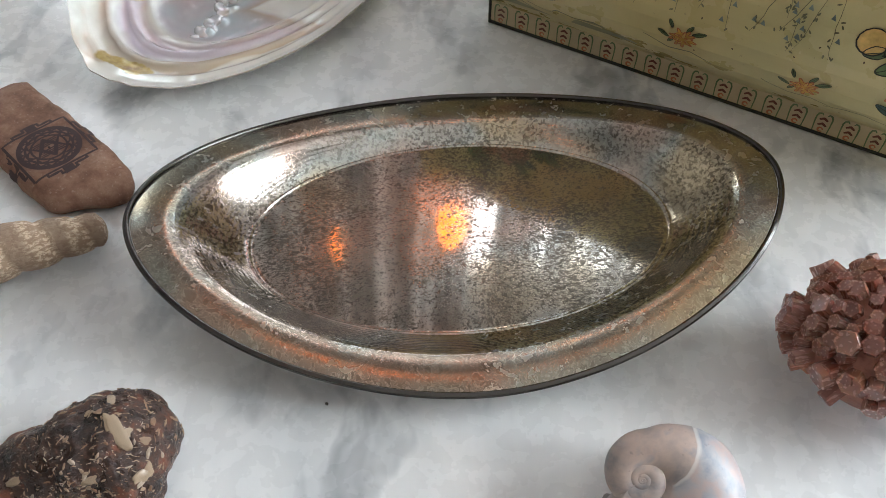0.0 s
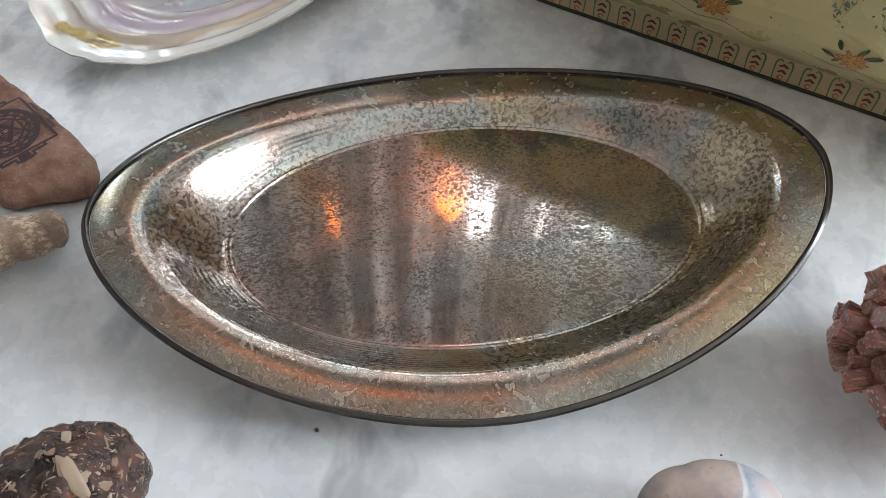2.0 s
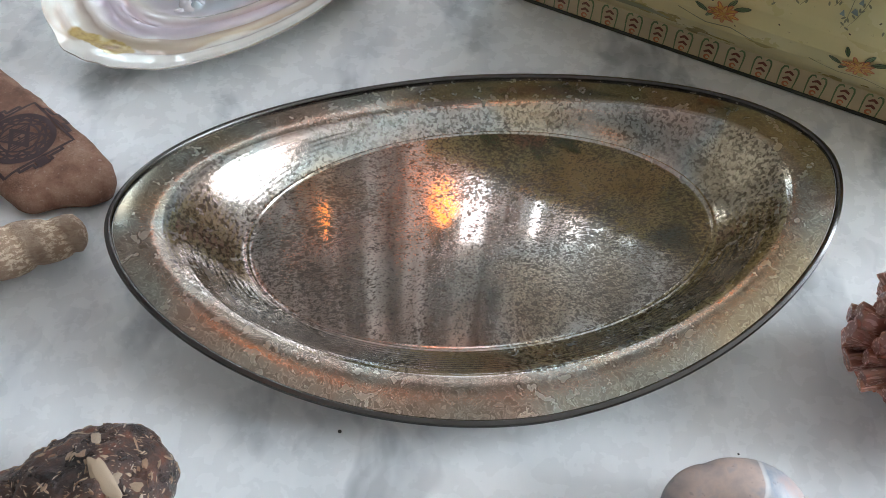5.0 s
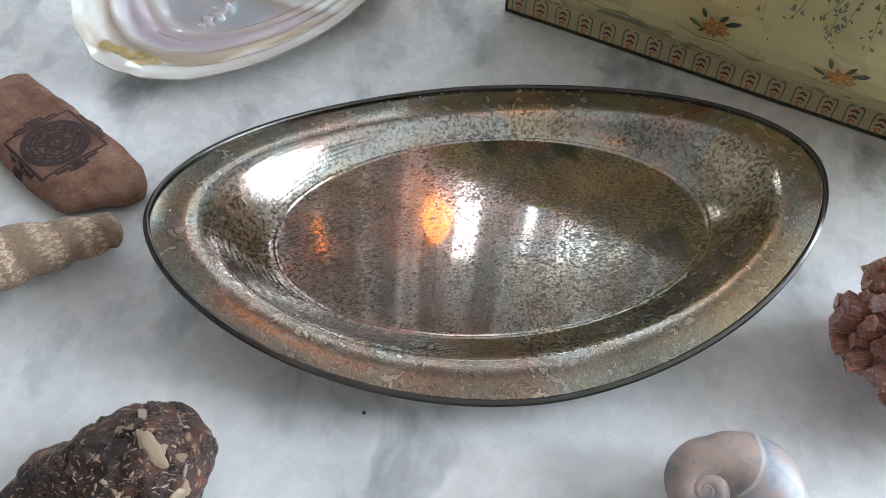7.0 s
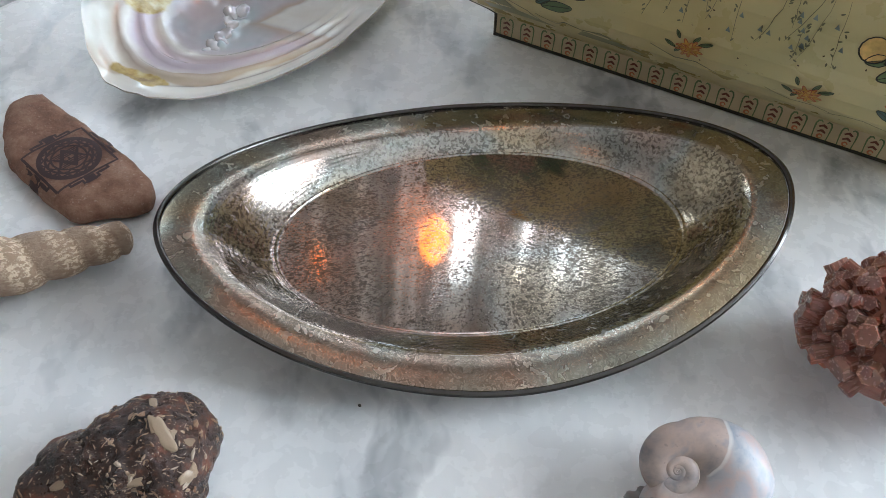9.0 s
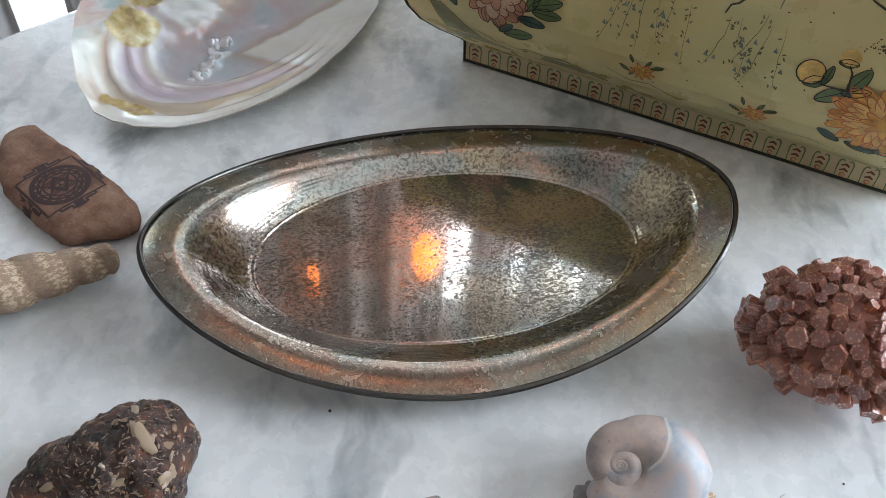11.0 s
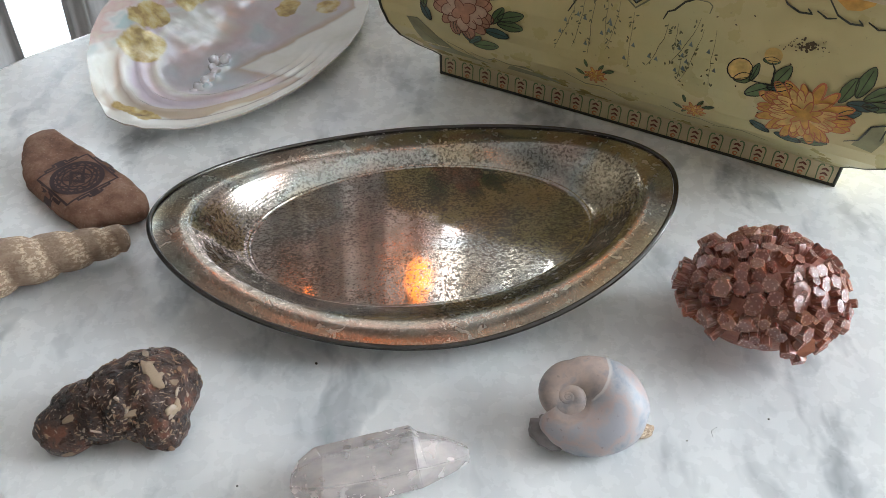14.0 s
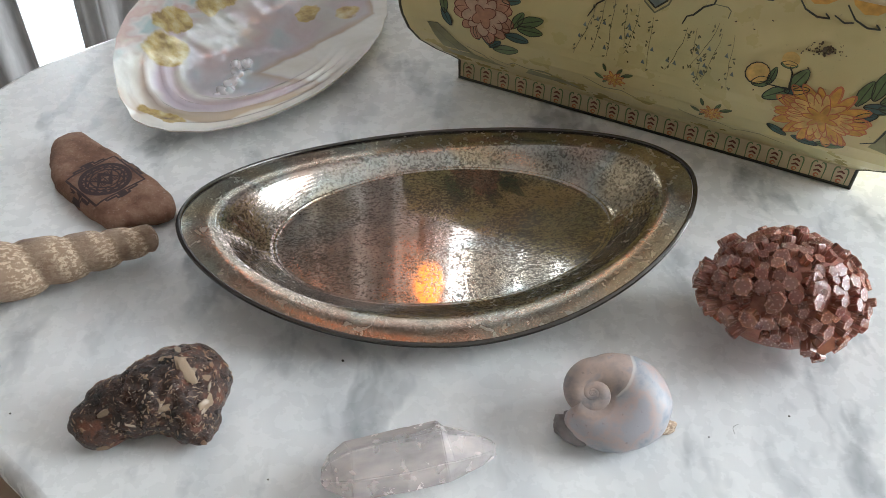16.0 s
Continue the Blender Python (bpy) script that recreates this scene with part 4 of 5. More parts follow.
FOIL = plain("clear_wrapper", (0.74, 0.66, 0.55), 0.12, vary=0.2, scale=120)
for _k in range(8):
    crumpled(-0.105 + 0.030 * _k, -0.035 + 0.02 * (_k % 3), 0.088 + 0.005 * (_k % 2), 0.022, _k + 3)
_bed = box(-0.125, -0.07, 0.03, 0.125, 0.07, 0.075, 0.004)
part("paper_lining", _bed, PAINT["cream"], tin, "plain paper lining inside the tin", smooth=False)


# ---- mother-of-pearl shell ----
SHELL_AT = pose(-0.0990, 0.4345, 0.0, 0, 0, 64)
SA, SB = 0.1140, 0.0660


def shell_edge(ang):
    x = SA * math.cos(ang)
    b = SB * (1 - 0.04 * math.cos(ang))
    return x, b * math.sin(ang)


def shell_height(s, ang):
    """A shallow dish whose hinge side (local y > 0) stands high."""
    x, y = shell_edge(ang)
    edge = 0.0135 + 0.030 * max(0.0, math.sin(ang)) ** 1.5 + 0.002 * max(0, -math.cos(ang))
    dish = s ** 2.4
    lips = 0.0
    side = max(0.0, -math.cos(ang - 0.35)) ** 1.6
    for c, w, h in ((0.62, 0.028, 0.0020), (0.71, 0.022, 0.0036), (0.82, 0.024, 0.0038), (0.92, 0.02, 0.0014)):
        lips += h * side * math.exp(-((s - c) / w) ** 2)
    return 0.005 + (edge - 0.005) * dish + lips


def build_shell():
    t = thing("pearl_shell", "large open mother-of-pearl half shell with pink and gold nacre", "seashell", SHELL_AT)
    N = 160
    ss = [0.01] + [q / 56 for q in range(1, 57)]

    def at(s, k, lift=0.0):
        a = k * math.tau / N
        x, y = shell_edge(a)
        wob = 1 + (0.012 * noise.noise(Vector((math.cos(a) * 3, math.sin(a) * 3, 1))) + 0.012 * noise.noise(Vector((math.cos(a) * 9, math.sin(a) * 9, 4)))) * s ** 3
        p = Vector((x * s * wob, y * s * wob, shell_height(s, a) + lift))
        p.z += 0.0016 * noise.noise(Vector((p.x * 45, p.y * 45, 2))) * (1 - s * 0.5)
        hinge = max(0.0, p.y / SB - 0.15) * (1 - s) * 4
        p.z += 0.0016 * hinge * noise.noise(Vector((p.x * 110, p.y * 35, 9)))
        for bx, by, br, bh in BLISTERS:
            p.z += bh * math.exp(-((p.x - bx) ** 2 + ((p.y - by) * 1.3) ** 2) / br ** 2)
        return p
    _r = random.Random(6)
    BLISTERS = [(-0.040 + 0.004 * q + _r.uniform(-0.002, 0.002), -0.006 + 0.0012 * q + _r.uniform(-0.004, 0.004), _r.uniform(0.0016, 0.0030), _r.uniform(0.0012, 0.0028)) for q in range(-4, 6)]
    bm, vs = grid([[at(s, k) for k in range(N)] for s in ss], closed_u=True)
    bm.faces.new(list(reversed(vs[0])))
    part("nacre", bm, PEARL, t, "iridescent pearly inside with golden stains")
    bm, vs = grid([[at(1.0, k) for k in range(N)]] + [[at(1.0, k, -0.0008) for k in range(N)]] + [[at(s, k, -0.0042 * (0.5 + 0.5 * s)) for k in range(N)] for s in (0.94, 0.8, 0.6, 0.4, 0.2, 0.02)], closed_u=True)
    bm.faces.new(vs[-1])
    part("outer_shell", bm, MARGIN, t, "thick brown outer shell")
    # blister pearls
    rnd = random.Random(2)
    for k in range(8):
        x, y = -0.063 + 0.0062 * k + rnd.uniform(-0.002, 0.002), rnd.gauss(-0.001, 0.003)
        y += 0.22 * (x + 0.042)
        bm = bmesh.new()
        r = rnd.uniform(0.0030, 0.0052)
        bmesh.ops.create_icosphere(bm, subdivisions=3, radius=r, matrix=Matrix.Translation((x, y, 0.0056)) @ Matrix.Rotation(rnd.random() * 3, 4, "Z") @ Matrix.Diagonal((1.5, 0.9, 0.75, 1)))
        for v in bm.verts:
            v.co += 0.0012 * noise.noise_vector(v.co * 260)
        part("blister_pearl", bm, BLISTER, t, "small raised blister pearl")


build_shell()


# ---- flat stone with a drawn diagram ----
STONE_AT = pose(-0.1680, 0.3010, 0, 0, 0, -43)


STONE_LOOP = smooth_loop([(-0.0404, -0.0076), (-0.0462, 0.0012), (-0.0427, 0.0107), (-0.0275, 0.0119), (-0.0005, 0.0139), (0.0304, 0.0140), (0.0440, 0.0122), (0.0522, 0.0070), (0.0524, -0.0012), (0.0462, -0.0090), (0.0393, -0.0200), (0.0288, -0.0230), (-0.0045, -0.0230), (-0.0212, -0.0189)], 8)
_polar = sorted((math.atan2(p[1], p[0]), p.length) for p in STONE_LOOP)
STONE_ANG, STONE_RAD = [q[0] for q in _polar], [q[1] for q in _polar]


def stone_edge(a):
    """Distance of the stone's outline: one end narrow, the other broad and cut off."""
    r = float(np.interp(a, STONE_ANG, STONE_RAD, period=math.tau))
    return r * (1 + 0.03 * noise.noise(Vector((math.cos(a) * 7, math.sin(a) * 7, 3))) + 0.012 * noise.noise(Vector((math.cos(a) * 22, math.sin(a) * 22, 3))))


def stone_top(x, y):
    a = math.atan2(y, x)
    s = min(1.0, math.hypot(x, y) / stone_edge(a))
    return 0.0055 + 0.0068 * (1 - s ** 6) ** 0.5 + 0.0009 * noise.noise(Vector((x * 60, y * 60, 0))) * (1 - s)


def build_stone():
    t = thing("drawn_stone", "flat reddish-brown stone with a dark geometric diagram drawn on it", "stone", STONE_AT)
    N = 120
    rows = []
    for s in (0.02, 0.15, 0.3, 0.45, 0.6, 0.7, 0.78, 0.85, 0.9, 0.94, 0.97, 0.99, 1.0):
        rows.append([(stone_edge(k * math.tau / N) * s * math.cos(k * math.tau / N), stone_edge(k * math.tau / N) * s * math.sin(k * math.tau / N), stone_top(stone_edge(k * math.tau / N) * s * 0.9999 * math.cos(k * math.tau / N), stone_edge(k * math.tau / N) * s * 0.9999 * math.sin(k * math.tau / N))) for k in range(N)])
    for s, z in ((0.99, 0.0035), (0.95, 0.0012), (0.88, 0.0)):
        rows.append([(stone_edge(k * math.tau / N) * s * math.cos(k * math.tau / N), stone_edge(k * math.tau / N) * s * math.sin(k * math.tau / N), z) for k in range(N)])
    bm, vs = grid(rows, closed_u=True)
    bm.faces.new(list(reversed(vs[0])))
    bm.faces.new(vs[-1])
    for v in bm.verts:
        v.co += Vector((noise.noise(v.co * 160), noise.noise(v.co * 160 + Vector((5, 0, 0))), 0)) * 0.0009
    part("stone_body", bm, STONE, t, "weathered brown stone")
    cx, cy, turn, k_draw = 0.0116, -0.0054, 89.0, 0.86

    def ink(pts, w, name="ink_line", closed=True):
        if closed:
            pts = pts + pts[:1]
        fine = []
        for (a, b), (c, d) in zip(pts, pts[1:]):
            m = max(1, int(math.hypot(c - a, d - b) / 0.0018))
            fine += [(a + (c - a) * k / m, b + (d - b) * k / m) for k in range(m)]
        fine.append(pts[-1])
        rr, ca, sa = [], math.cos(radians(turn)), math.sin(radians(turn))
        for i, (u, v) in enumerate(fine):
            p, q = fine[max(0, i - 1)], fine[min(len(fine) - 1, i + 1)]
            dx, dy = q[0] - p[0], q[1] - p[1]
            d = math.hypot(dx, dy) or 1
            r = []
            for sgn in (1.05, -1.05):
                uu, vv = u - dy / d * w * sgn, v + dx / d * w * sgn
                uu, vv = uu * k_draw, vv * k_draw
                x, y = cx + uu * ca - vv * sa, cy + uu * sa + vv * ca
                r.append((x, y, stone_top(x, y) + 0.00035))
            rr.append(r)
        part(name, grid(rr)[0], INK, d_ob)
    d_ob = part("diagram", box(cx - 0.0004, cy - 0.0004, stone_top(cx, cy), cx + 0.0004, cy + 0.0004, stone_top(cx, cy) + 0.0004), INK, t, "dark ink diagram of rings and triangles")
    S = 0.0165
    # square with gates on each side
    ink([(-S, -S), (S, -S), (S, S), (-S, S)], 0.0006, "ink_square")
    for k in range(4):
        c, s = math.cos(k * math.pi / 2), math.sin(k * math.pi / 2)
        g = [(-0.010, S), (-0.010, S + 0.002), (-0.004, S + 0.002), (-0.004, S + 0.0042), (0.004, S + 0.0042), (0.004, S + 0.002), (0.010, S + 0.002), (0.010, S)]
        ink([(a * c - b * s, a * s + b * c) for a, b in g], 0.0008, "ink_gate", False)
        ink([((a * 0.75) * c - (S + 0.003) * s, (a * 0.75) * s + (S + 0.003) * c) for a in (-0.0035, 0.0035)], 0.0022, "ink_gate", False)
    for r, w in ((0.0148, 0.0007), (0.0136, 0.0006), (0.0112, 0.0006), (0.0085, 0.0005)):
        ink([(r * math.cos(k * math.tau / 40), r * math.sin(k * math.tau / 40)) for k in range(40)], w, "ink_ring")
    for k in range(16):
        a = k * math.tau / 16
        ink([(r * math.cos(a + d), r * math.sin(a + d)) for r, d in ((0.0112, -0.19), (0.0125, -0.14), (0.0136, 0), (0.0125, 0.14), (0.0112, 0.19))], 0.0005, "ink_petal", False)
    for k in range(8):
        a = k * math.tau / 8
        ink([(r * math.cos(a + d), r * math.sin(a + d)) for r, d in ((0.0085, -0.39), (0.0100, -0.25), (0.0112, 0), (0.0100, 0.25), (0.0085, 0.39))], 0.0005, "ink_petal", False)
    for k, r in enumerate((0.0083, 0.0070, 0.0057, 0.0044)):
        for f in (0, 1):
            b = 90 + 180 * f
            o = 0.0009 * (1 - 2 * f) * (k - 1.5) * 0.6
            ink([(r * math.cos(radians(b + 120 * j)) * 1.08, r * math.sin(radians(b + 120 * j)) + o) for j in range(3)], 0.0004, "ink_triangle")


build_stone()


# ---- fossil turret shell ----
def build_turret():
    tip, end = Vector((-0.1275, 0.2465, 0.0105)), Vector((-0.206, 0.2090, 0.0165))
    ax = (end - tip)
    L = ax.length
    m = Matrix.Translation(tip) @ ax.to_track_quat("X", "Z").to_matrix().to_4x4()
    t = thing("turret_fossil", "beige fossil turret shell with coiled whorls, lying on its side", "seashell", m)
    rows = []
    N, M = 48, 150
    for i in range(M + 1):
        u = i / M
        x = L * u
        r0 = 0.0064 + 0.0102 * u
        row = []
        for k in range(N):
            a = k * math.tau / N
            ph = (5.3 * math.log(1 + 1.6 * u) - a / math.tau + 0.3) % 1.0
            prof = 0.89 + 0.13 * math.sin(math.pi * min(1, ph / 0.86) ** 0.75) ** 0.8 if ph < 0.86 else 0.89 - 0.03 * math.sin(math.pi * (ph - 0.86) / 0.14)
            cap = min(1.0, (u / 0.035)) ** 0.5
            capb = min(1.0, (1 - u) / 0.03) ** 0.5
            r = r0 * prof * (0.25 + 0.75 * cap) * (0.35 + 0.65 * capb)
            r *= 1 + 0.05 * noise.noise(Vector((x * 110, math.cos(a) * 1.6, math.sin(a) * 1.6)))
            row.append((x, r * math.cos(a), r * math.sin(a)))
        rows.append(row)
    cuts = [0, 14, 46, 79, 111, M]
    for q, (i0, i1) in enumerate(zip(cuts, cuts[1:])):
        bm, vs = grid(rows[i0:i1 + 1], closed_u=True)
        if i0 == 0:
            bm.faces.new(list(reversed(vs[0])))
        if i1 == M:
            bm.faces.new(vs[-1])
        part("tip" if i0 == 0 else "whorl", bm, FOSSIL, t, "worn dark tip" if i0 == 0 else "")


build_turret()


# ---- dark rock full of shell bits ----
def star_surface(centre, balls, sub, rough, freq):
    """A lump: the outermost hit of a few stretched balls along each direction, with noise."""
    bm = bmesh.new()
    bmesh.ops.create_icosphere(bm, subdivisions=sub, radius=1)
    for v in bm.verts:
        d = v.co.normalized()
        hits = []
        for c, rad in balls:
            p = Vector([(centre[k] - c[k]) / rad[k] for k in range(3)])
            q = Vector([d[k] / rad[k] for k in range(3)])
            A, B, C = q.dot(q), p.dot(q), p.dot(p) - 1
            D = B * B - A * C
            if D > 0:
                hits.append((-B + D ** 0.5) / A)
        r = max(hits) if hits else 0.002
        w = Vector(centre) + d * r
        r += rough * (noise.noise(w * freq) + 0.5 * noise.noise(w * freq * 2.7) + 0.25 * noise.noise(w * freq * 7))
        v.co = Vector(centre) + d * r
        v.co.z = max(v.co.z, 0.0)
    bmesh.ops.smooth_vert(bm, verts=bm.verts[:], factor=0.5, use_axis_x=True, use_axis_y=True, use_axis_z=True)
    return bm


def chip_mesh(seed):
    bm = bmesh.new()
    bmesh.ops.create_icosphere(bm, subdivisions=3, radius=1)
    for v in bm.verts:
        q = v.co + Vector((seed * 3.1, 0, 0))
        v.co *= 1 + 0.4 * noise.noise(q * 1.2) + 0.1 * noise.noise(q * 3.1)
        v.co.y += 0.35 * math.sin(v.co.x * 1.6 + seed)
    me = bpy.data.meshes.new("chip")
    bm.to_mesh(me)
    bm.free()
    return me


def build_agate():
    t = thing("fossil_rock", "dark brown lumpy rock full of pale fossil shell fragments", "rock")
    c = (-0.102, 0.146, 0.012)
    bm = star_surface(c, (((-0.0955, 0.1505, 0.0155), (0.0180, 0.0185, 0.0165)), ((-0.0905, 0.1395, 0.0105), (0.0105, 0.0105, 0.0105)), ((-0.1130, 0.1445, 0.0130), (0.0195, 0.0130, 0.0130)), ((-0.126, 0.1395, 0.009), (0.0125, 0.0115, 0.0095)), ((-0.1030, 0.1480, 0.0155), (0.0185, 0.0160, 0.0158))), 6, 0.0020, 120)
    spots = []
    bm.verts.ensure_lookup_table()
    bm.normal_update()
    rnd = random.Random(4)
    while len(spots) < 290:
        v = rnd.choice(bm.verts)
        if v.co.z > 0.004 and v.normal.z > -0.2:
            spots.append((v.co.copy(), v.normal.copy()))
    rock = part("rock_body", bm, AGATE, t, "dark brown glossy matrix")
    chips = [chip_mesh(q) for q in range(7)]
    for k, (p, nrm) in enumerate(spots):
        a = rnd.uniform(0.0006, 0.0014) * (1.9 if rnd.random() < 0.14 else 1)
        q = nrm.to_track_quat("Z", "Y").to_matrix().to_4x4()
        m = Matrix.Translation(p - nrm * 0.0001) @ q @ Matrix.Rotation(rnd.gauss(0.5, 1.3), 4, "Z") @ Matrix.Diagonal((a * 0.9, a * rnd.choice((0.14, 0.2, 0.3, 0.55)), 0.00035, 1))
        piece("shell_fragment", chips[k % 7], CHIP, t, m=m)
    for p, a, b, turn in (((-0.0925, 0.1475, 0.0314), 0.0024, 0.0062, 12), ((-0.0840, 0.1375, 0.0215), 0.0028, 0.0022, 10), ((-0.1215, 0.136, 0.0195), 0.0034, 0.0012, 40), ((-0.0985, 0.1365, 0.022), 0.0032, 0.0012, 25)):
        v = Vector(p)
        d = (v - Vector(c)).normalized()
        hit, loc, nrm, _ = rock.ray_cast(v + d * 0.05, -d)
        if hit:
            big = chips[int(turn) % 7].copy()
            big.materials.clear()
            piece("large_shell_fragment", big, TAN_CHIP, t, "large tan shell fragment", m=Matrix.Translation(loc) @ nrm.to_track_quat("Z", "Y").to_matrix().to_4x4() @ Matrix.Rotation(radians(turn), 4, "Z") @ Matrix.Diagonal((a, b, 0.0004, 1)))


TAN_CHIP = plain("tan_shell_chip", (0.42, 0.31, 0.21), 0.35, vary=0.22, scale=350)
build_agate()


# ---- red-brown crystal cluster ----
def build_cluster():
    t = thing("crystal_cluster", "red-brown aragonite cluster of stubby six-sided crystals", "mineral")
    c, R = Vector((0.1555, 0.1915, 0.0270)), (0.0344, 0.0284, 0.0234)
    bm = star_surface(tuple(c), ((tuple(c), tuple(0.93 * q for q in R)),), 4, 0.0022, 70)
    for v in bm.verts:
        v.co.z = max(v.co.z, 0.0005)
    part("matrix", bm, MATRIX, t, "rough dark red core")
    rnd = random.Random(11)
    meshes = []
    for k in range(6):
        b = bmesh.new()
        bmesh.ops.create_cone(b, cap_ends=True, segments=6, radius1=0.94, radius2=0.96, depth=1)
        for v in b.verts:
            v.co.x *= 1 + 0.07 * rnd.uniform(-1, 1)
            v.co.y *= 1 + 0.07 * rnd.uniform(-1, 1)
            v.co.z += 0.03 * rnd.uniform(-1, 1)
        bmesh.ops.bevel(b, geom=b.edges[:], offset=0.045, segments=1, affect="EDGES")
        me = bpy.data.meshes.new("crystal")
        b.to_mesh(me)
        b.free()
        meshes.append(me)
    # the crystals stand in sheaves: neighbours share one lean
    sheaves = []
    for k in range(26):
        z = 1 - 1.8 * (k + 0.5) / 26
        a = k * 2.39996 + 0.7
        d = Vector((math.sqrt(1 - z * z) * math.cos(a), math.sqrt(1 - z * z) * math.sin(a), z))
        lean = (d + 0.33 * Vector((rnd.gauss(0, 1), rnd.gauss(0, 1), rnd.gauss(0, 1)))).normalized()
        sheaves.append((d, lean, rnd.uniform(0, 1), rnd.uniform(-0.05, 0.05)))
    n = 290
    for k in range(n):
        z = 1 - 1.72 * (k + 0.5) / n
        a = k * 2.39996 + rnd.uniform(-0.2, 0.2)
        rr = math.sqrt(max(0, 1 - z * z))
        d = Vector((rr * math.cos(a), rr * math.sin(a), z))
        if d.z < -0.1 and d.x < 0.15 and d.y < 0.1:
            continue
        _, lean, spin, lift = max(sheaves, key=lambda q: q[0].dot(d))
        side = 1 - d.z * d.z
        p = c + Vector((d.x * R[0], d.y * R[1], d.z * R[2])) * (rnd.uniform(0.84, 0.93) + lift)
        nrm = (Vector((d.x / R[0], d.y / R[1], d.z / R[2])).normalized() * 0.8 + lean * 0.5 + Vector((rnd.gauss(0, 1), rnd.gauss(0, 1), rnd.gauss(0, 1))) * 0.15).normalized()
        size = rnd.choice((0.0024, 0.0028, 0.0031, 0.0035, 0.0040)) * rnd.uniform(0.9, 1.1) * (1.35 if rnd.random() < 0.08 else 1)
        h = rnd.uniform(0.008, 0.011) + 0.004 * side * rnd.random()
        if p.z - size < 0.001:
            p.z = 0.001 + size
        m = Matrix.Translation(p) @ nrm.to_track_quat("Z", "Y").to_matrix().to_4x4() @ Matrix.Rotation(spin + rnd.uniform(-0.25, 0.25), 4, "Z") @ Matrix.Diagonal((size, size, h, 1))
        piece("crystal", meshes[k % 6], CRYSTAL, t, smooth=False, m=m)
    front = c + Vector((0.0065, -0.0250, -0.0035))
    odd = meshes[2].copy()
    odd.materials.clear()
    piece("crystal", odd, ORANGE_CRYSTAL, t, "large orange crystal", smooth=False, m=Matrix.Translation(front) @ Vector((0.12, -0.75, 0.55)).to_track_quat("Z", "Y").to_matrix().to_4x4() @ Matrix.Diagonal((0.0056, 0.0052, 0.012, 1)))


ORANGE_CRYSTAL = plain("orange_crystal", (0.66, 0.27, 0.16), 0.2, vary=0.2, scale=250)
ORANGE_CRYSTAL.node_tree.nodes["Principled BSDF"].inputs["Transmission Weight"].default_value = 0.45
build_cluster()


# ---- moon snail shell ----
CALLUS = plain("callus_grey", (0.29, 0.26, 0.255), 0.5, vary=0.25, scale=110)


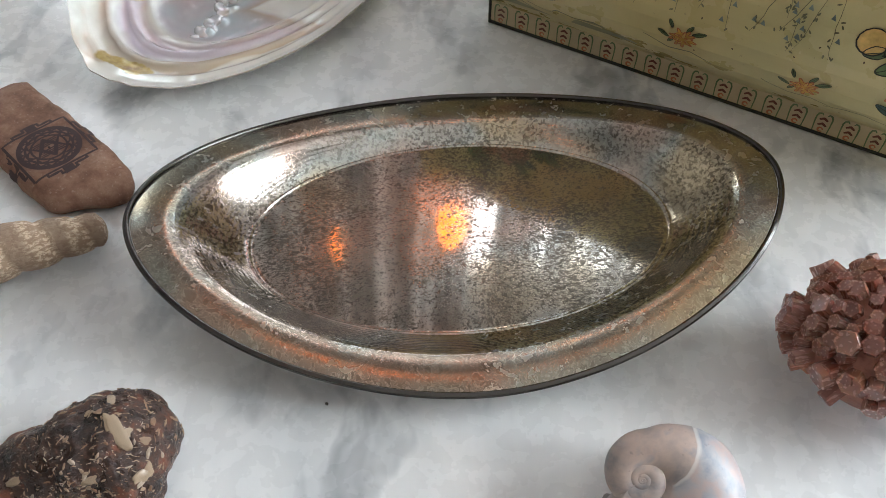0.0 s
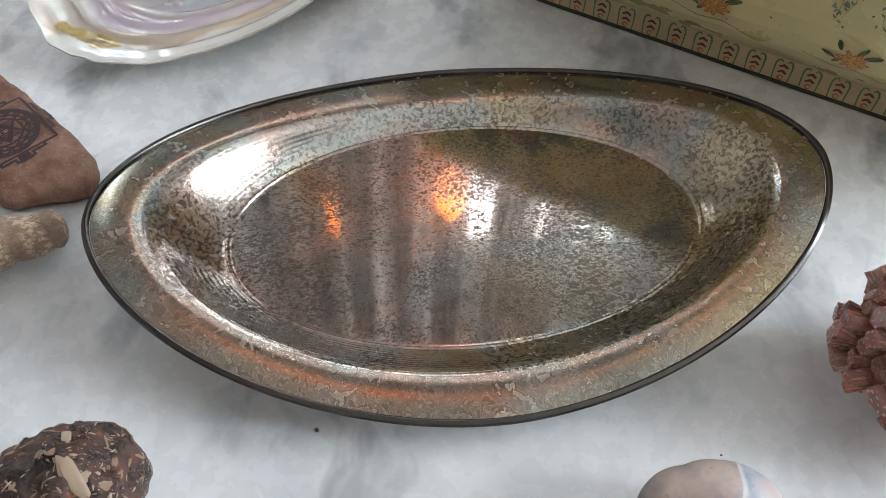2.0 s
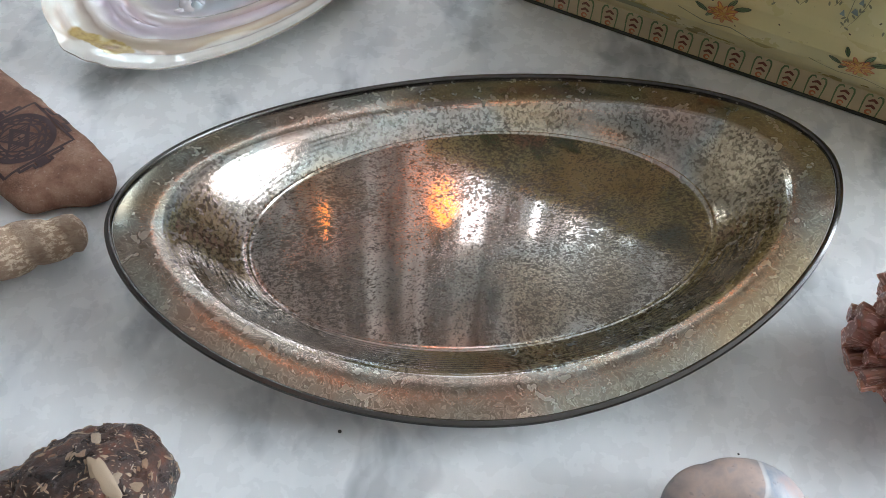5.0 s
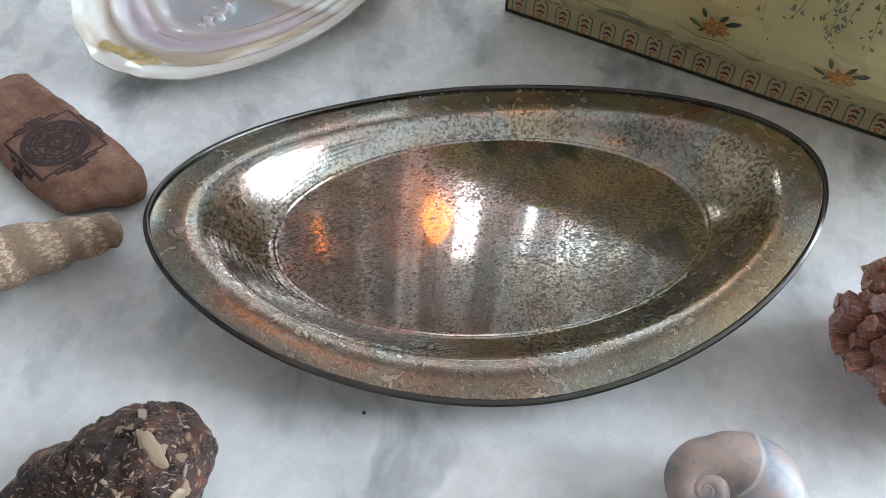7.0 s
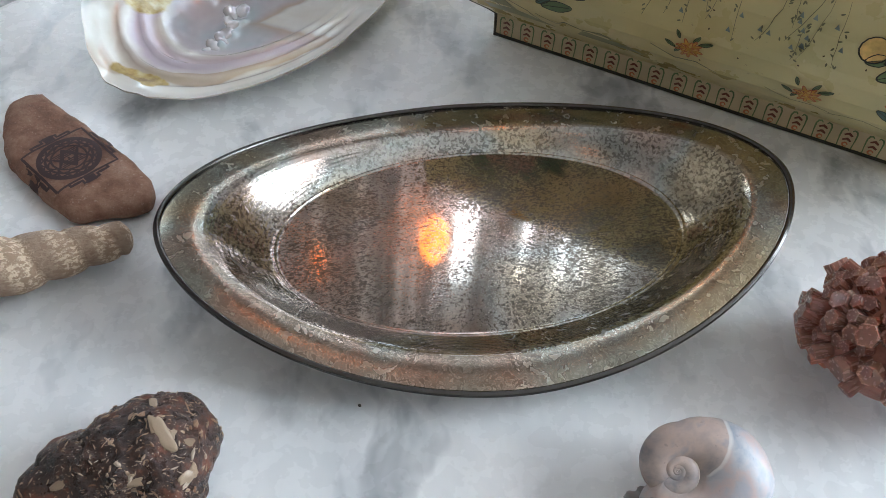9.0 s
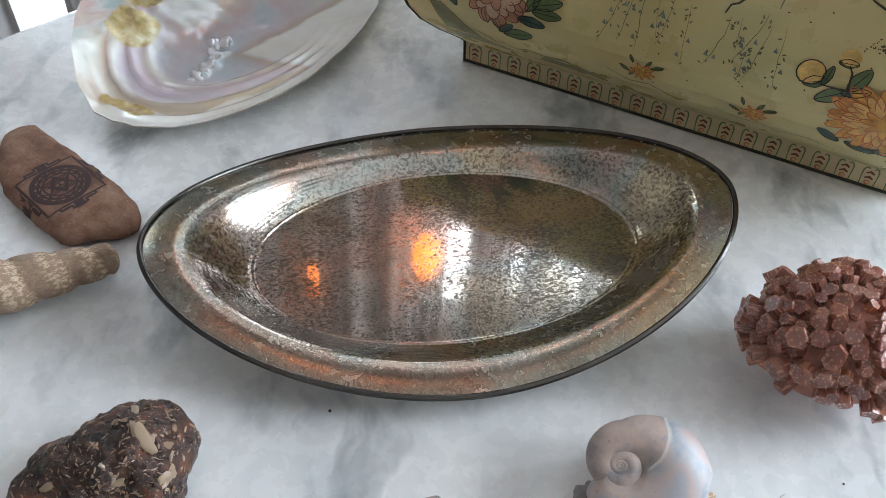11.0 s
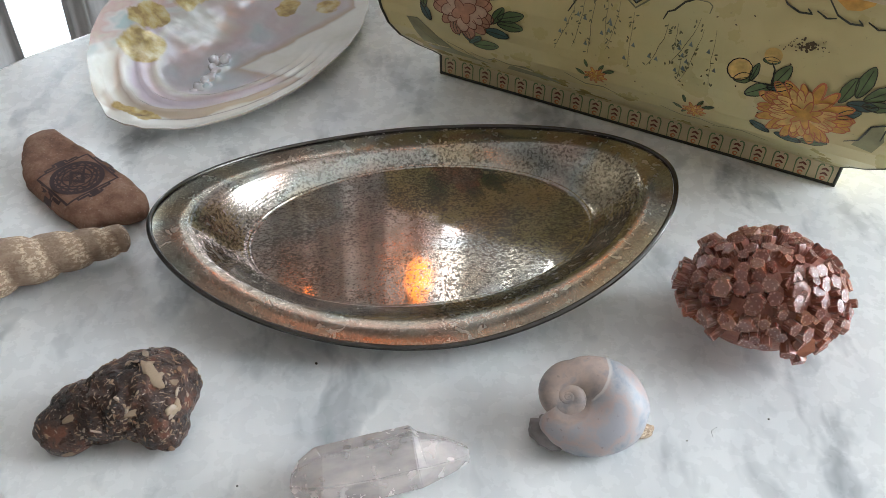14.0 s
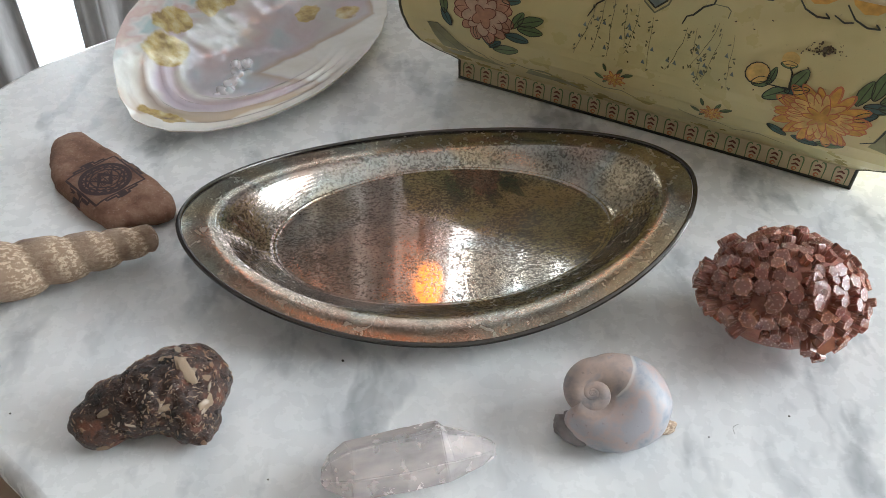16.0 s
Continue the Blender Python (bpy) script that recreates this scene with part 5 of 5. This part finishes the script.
def build_snail():
    m = pose(0.0652, 0.1385, 0.0265) @ Vector((-0.10, -0.58, 0.80)).to_track_quat("Z", "Y").to_matrix().to_4x4()
    t = thing("moon_snail_shell", "pale grey and pink moon snail shell with a coiled spire", "seashell", m)
    turns, end = 4.7, radians(-140)
    spread = ((-320, 0.0112), (-275, 0.0128), (-230, 0.0150), (-202, 0.0200), (-167, 0.0285), (-140, 0.0330), (-115, 0.0325), (-90, 0.0278), (-50, 0.0212), (0, 0.0140))
    rows = []
    M, N = 300, 40
    R = 0.0320
    for i in range(M + 1):
        th = -turns * math.tau * (1 - i / M)
        deg = math.degrees(th)
        g = (lerp_table(spread, deg) if deg > -320 else 0.0112 * 2.35 ** ((deg + 320) / 360)) / R
        if deg > -14:
            g *= 0.45 + 0.55 * math.sqrt(max(0.0, 1 - ((deg + 14) / 14) ** 2))
        a = end - th
        rho, rt = R * g * 0.51, R * g * 0.49
        ctr = Vector((rho * math.cos(a), rho * math.sin(a), -0.43 * R * g))
        out = Vector((math.cos(a), math.sin(a), 0))
        row = []
        for j in range(N):
            b = j * math.tau / N
            row.append(ctr + out * rt * math.cos(b) + Vector((0, 0, 1)) * rt * 0.92 * math.sin(b))
        rows.append(row)
    bm, vs = grid(rows, closed_u=True)
    def size_at(d):
        return lerp_table(spread, d) if d > -320 else 0.0112 * 2.35 ** ((d + 320) / 360)
    line = []
    for q in range(121):
        d = -860 + 800 * q / 120
        prev, ang = size_at(d - 360), end - radians(d)
        c = Vector((math.cos(ang) * prev * 0.93, math.sin(ang) * prev * 0.93, -0.43 * prev + 0.20 * prev))
        w = 0.00008 + 0.000014 * prev / 0.001
        o = Vector((math.cos(ang), math.sin(ang), 0))
        line.append([c + o * w * math.cos(j * math.tau / 8) + Vector((0, 0, w * math.sin(j * math.tau / 8))) for j in range(8)])
    part("suture", grid(line, closed_u=True)[0], MARGIN, t, "pale suture line between the whorls")
    inner = [[ctr + (Vector(p) - ctr) * 0.9 for p in rows[-1]], [ctr + (Vector(p) - ctr) * 0.8 - Vector((math.sin(a), -math.cos(a), 0)) * -0.008 for p in rows[-1]]]
    bm2, vs2 = grid([rows[-1]] + inner, closed_u=True)
    bm2.faces.new(vs2[-1])
    bmesh.ops.recalc_face_normals(bm, faces=bm.faces[:])
    body = part("coiled_shell", bm, SNAIL, t, "smooth coiled whorls")
    part("aperture", bm2, SNAIL, t, "worn grey mouth of the shell")
    bm = bmesh.new()
    bmesh.ops.create_icosphere(bm, subdivisions=4, radius=1)
    for v in bm.verts:
        v.co *= 1 + 0.2 * noise.noise(v.co * 1.5)
    bmesh.ops.transform(bm, matrix=m.inverted() @ pose(0.0962, 0.1362, 0.0050, 10, 30, 25) @ Matrix.Diagonal((0.0075, 0.0028, 0.0040, 1)), verts=bm.verts)
    part("lip", bm, FOSSIL, t, "broken brownish lip")
    bm = bmesh.new()
    bmesh.ops.create_icosphere(bm, subdivisions=4, radius=1)
    for v in bm.verts:
        v.co *= 1 + 0.25 * noise.noise(v.co * 1.8) + 0.1 * noise.noise(v.co * 5)
    bmesh.ops.transform(bm, matrix=m.inverted() @ pose(0.0600, 0.1335, 0.0085, 0, 0, -28) @ Matrix.Diagonal((0.0090, 0.0062, 0.0064, 1)), verts=bm.verts)
    part("callus", bm, CALLUS, t, "dark blue-grey worn callus")
    inv = m.inverted()
    for ob in t.children:
        for v in ob.data.vertices:
            w = m @ v.co
            w.z = max(0.0006, 0.90 * w.z)
            w.y += 0.0016
            v.co = inv @ w


build_snail()


# ---- quartz point ----
VEIL = plain("milky_veil", (0.82, 0.80, 0.79), 0.3, vary=0.1, scale=300)


def build_quartz():
    a, b = Vector((-0.0385, 0.1125, 0.0085)), Vector((0.0275, 0.1275, 0.0065))
    ax = b - a
    L = ax.length
    m = Matrix.Translation(a) @ ax.to_track_quat("X", "Z").to_matrix().to_4x4()
    t = thing("quartz_crystal", "cloudy pale pink quartz crystal point lying on the marble", "crystal", m)
    rnd = random.Random(5)
    rows = []
    for u, w, h, dz in ((0.0, 0.0035, 0.004, -0.001), (0.06, 0.008, 0.0065, 0.0), (0.16, 0.0118, 0.0092, 0.0005), (0.45, 0.0130, 0.0102, 0.0015), (0.68, 0.0128, 0.0104, 0.002), (0.72, 0.0112, 0.0092, 0.0015), (0.90, 0.0070, 0.0062, -0.0005), (0.985, 0.0032, 0.0032, -0.002), (1.0, 0.0016, 0.0018, -0.002)):
        r = []
        for k in range(6):
            q = radians(60 * k + 18)
            r.append((u * L + rnd.uniform(-0.001, 0.001), w * math.cos(q) * (1 + rnd.uniform(-0.06, 0.06)), h * math.sin(q) * (1 + rnd.uniform(-0.06, 0.06)) + dz))
        rows.append(r)
    bm, vs = grid(rows, closed_u=True)
    bm.faces.new(list(reversed(vs[0])))
    bm.faces.new(vs[-1])
    bmesh.ops.recalc_face_normals(bm, faces=bm.faces[:])
    bmesh.ops.bevel(bm, geom=bm.edges[:], offset=0.0004, segments=2, affect="EDGES")
    q = part("crystal_body", bm, QUARTZ, t, "cloudy translucent body", smooth=False)
    # milky fracture veils and small growth steps
    for k, (u, y, z, a, b, turn) in enumerate(((0.36, 0.003, 0.003, 0.0085, 0.0034, 8), (0.52, -0.004, 0.004, 0.0060, 0.0022, -12), (0.28, -0.005, 0.001, 0.0070, 0.0018, 4), (0.68, 0.001, 0.003, 0.0012, 0.0062, 10))):
        bm = bmesh.new()
        bmesh.ops.create_icosphere(bm, subdivisions=3, radius=1)
        for v in bm.verts:
            v.co *= 1 + 0.45 * noise.noise(v.co * 1.7 + Vector((k * 4, 0, 0)))
        bmesh.ops.transform(bm, matrix=pose(u * L, y, z, 12, 6 * k - 8, turn) @ Matrix.Diagonal((a, b, 0.0003, 1)), verts=bm.verts)
        part("fracture_veil", bm, VEIL, t, "milky white veil inside the crystal")
    lo = min((m @ v.co).z for v in q.data.vertices)
    t.matrix_world = Matrix.Translation((0, 0, 0.0004 - lo)) @ m


build_quartz()


# ---- specks on the marble ----
def build_crumb(x, y, r, seed):
    bm = bmesh.new()
    bmesh.ops.create_icosphere(bm, subdivisions=2, radius=r)
    for v in bm.verts:
        v.co *= 1 + 0.5 * noise.noise(v.co * 900 + Vector((seed, 0, 0)))
        v.co.z *= 0.6
    t = thing("crumb", "tiny dark crumb on the marble", "crumb", pose(x, y, r * 0.55), group="crumbs on the marble")
    part("grain", bm, BLACK, t)


for _x, _y, _r in ((-0.035, 0.177, 0.0006), (0.115, 0.136, 0.0004), (0.151, 0.146, 0.0005), (-0.168, 0.150, 0.0004), (0.088, 0.172, 0.0004), (-0.06, 0.118, 0.0004)):
    build_crumb(_x, _y, _r, _x * 700)


def build_hair(x, y, length, turn):
    rows = []
    for i in range(17):
        u = i / 16 - 0.5
        c = Vector((u * length, 0.18 * length * math.cos(u * 4), 0.00022))
        rows.append([c + Vector((0, 0.00009 * math.cos(j * math.tau / 6), 0.00009 * math.sin(j * math.tau / 6))) for j in range(6)])
    t = thing("hair", "short fine dark hair lying on the marble", "hair", pose(x, y, 0, 0, 0, turn), group="hairs on the marble")
    part("strand", grid(rows, closed_u=True)[0], BLACK, t)


build_hair(0.127, 0.140, 0.0055, 60)
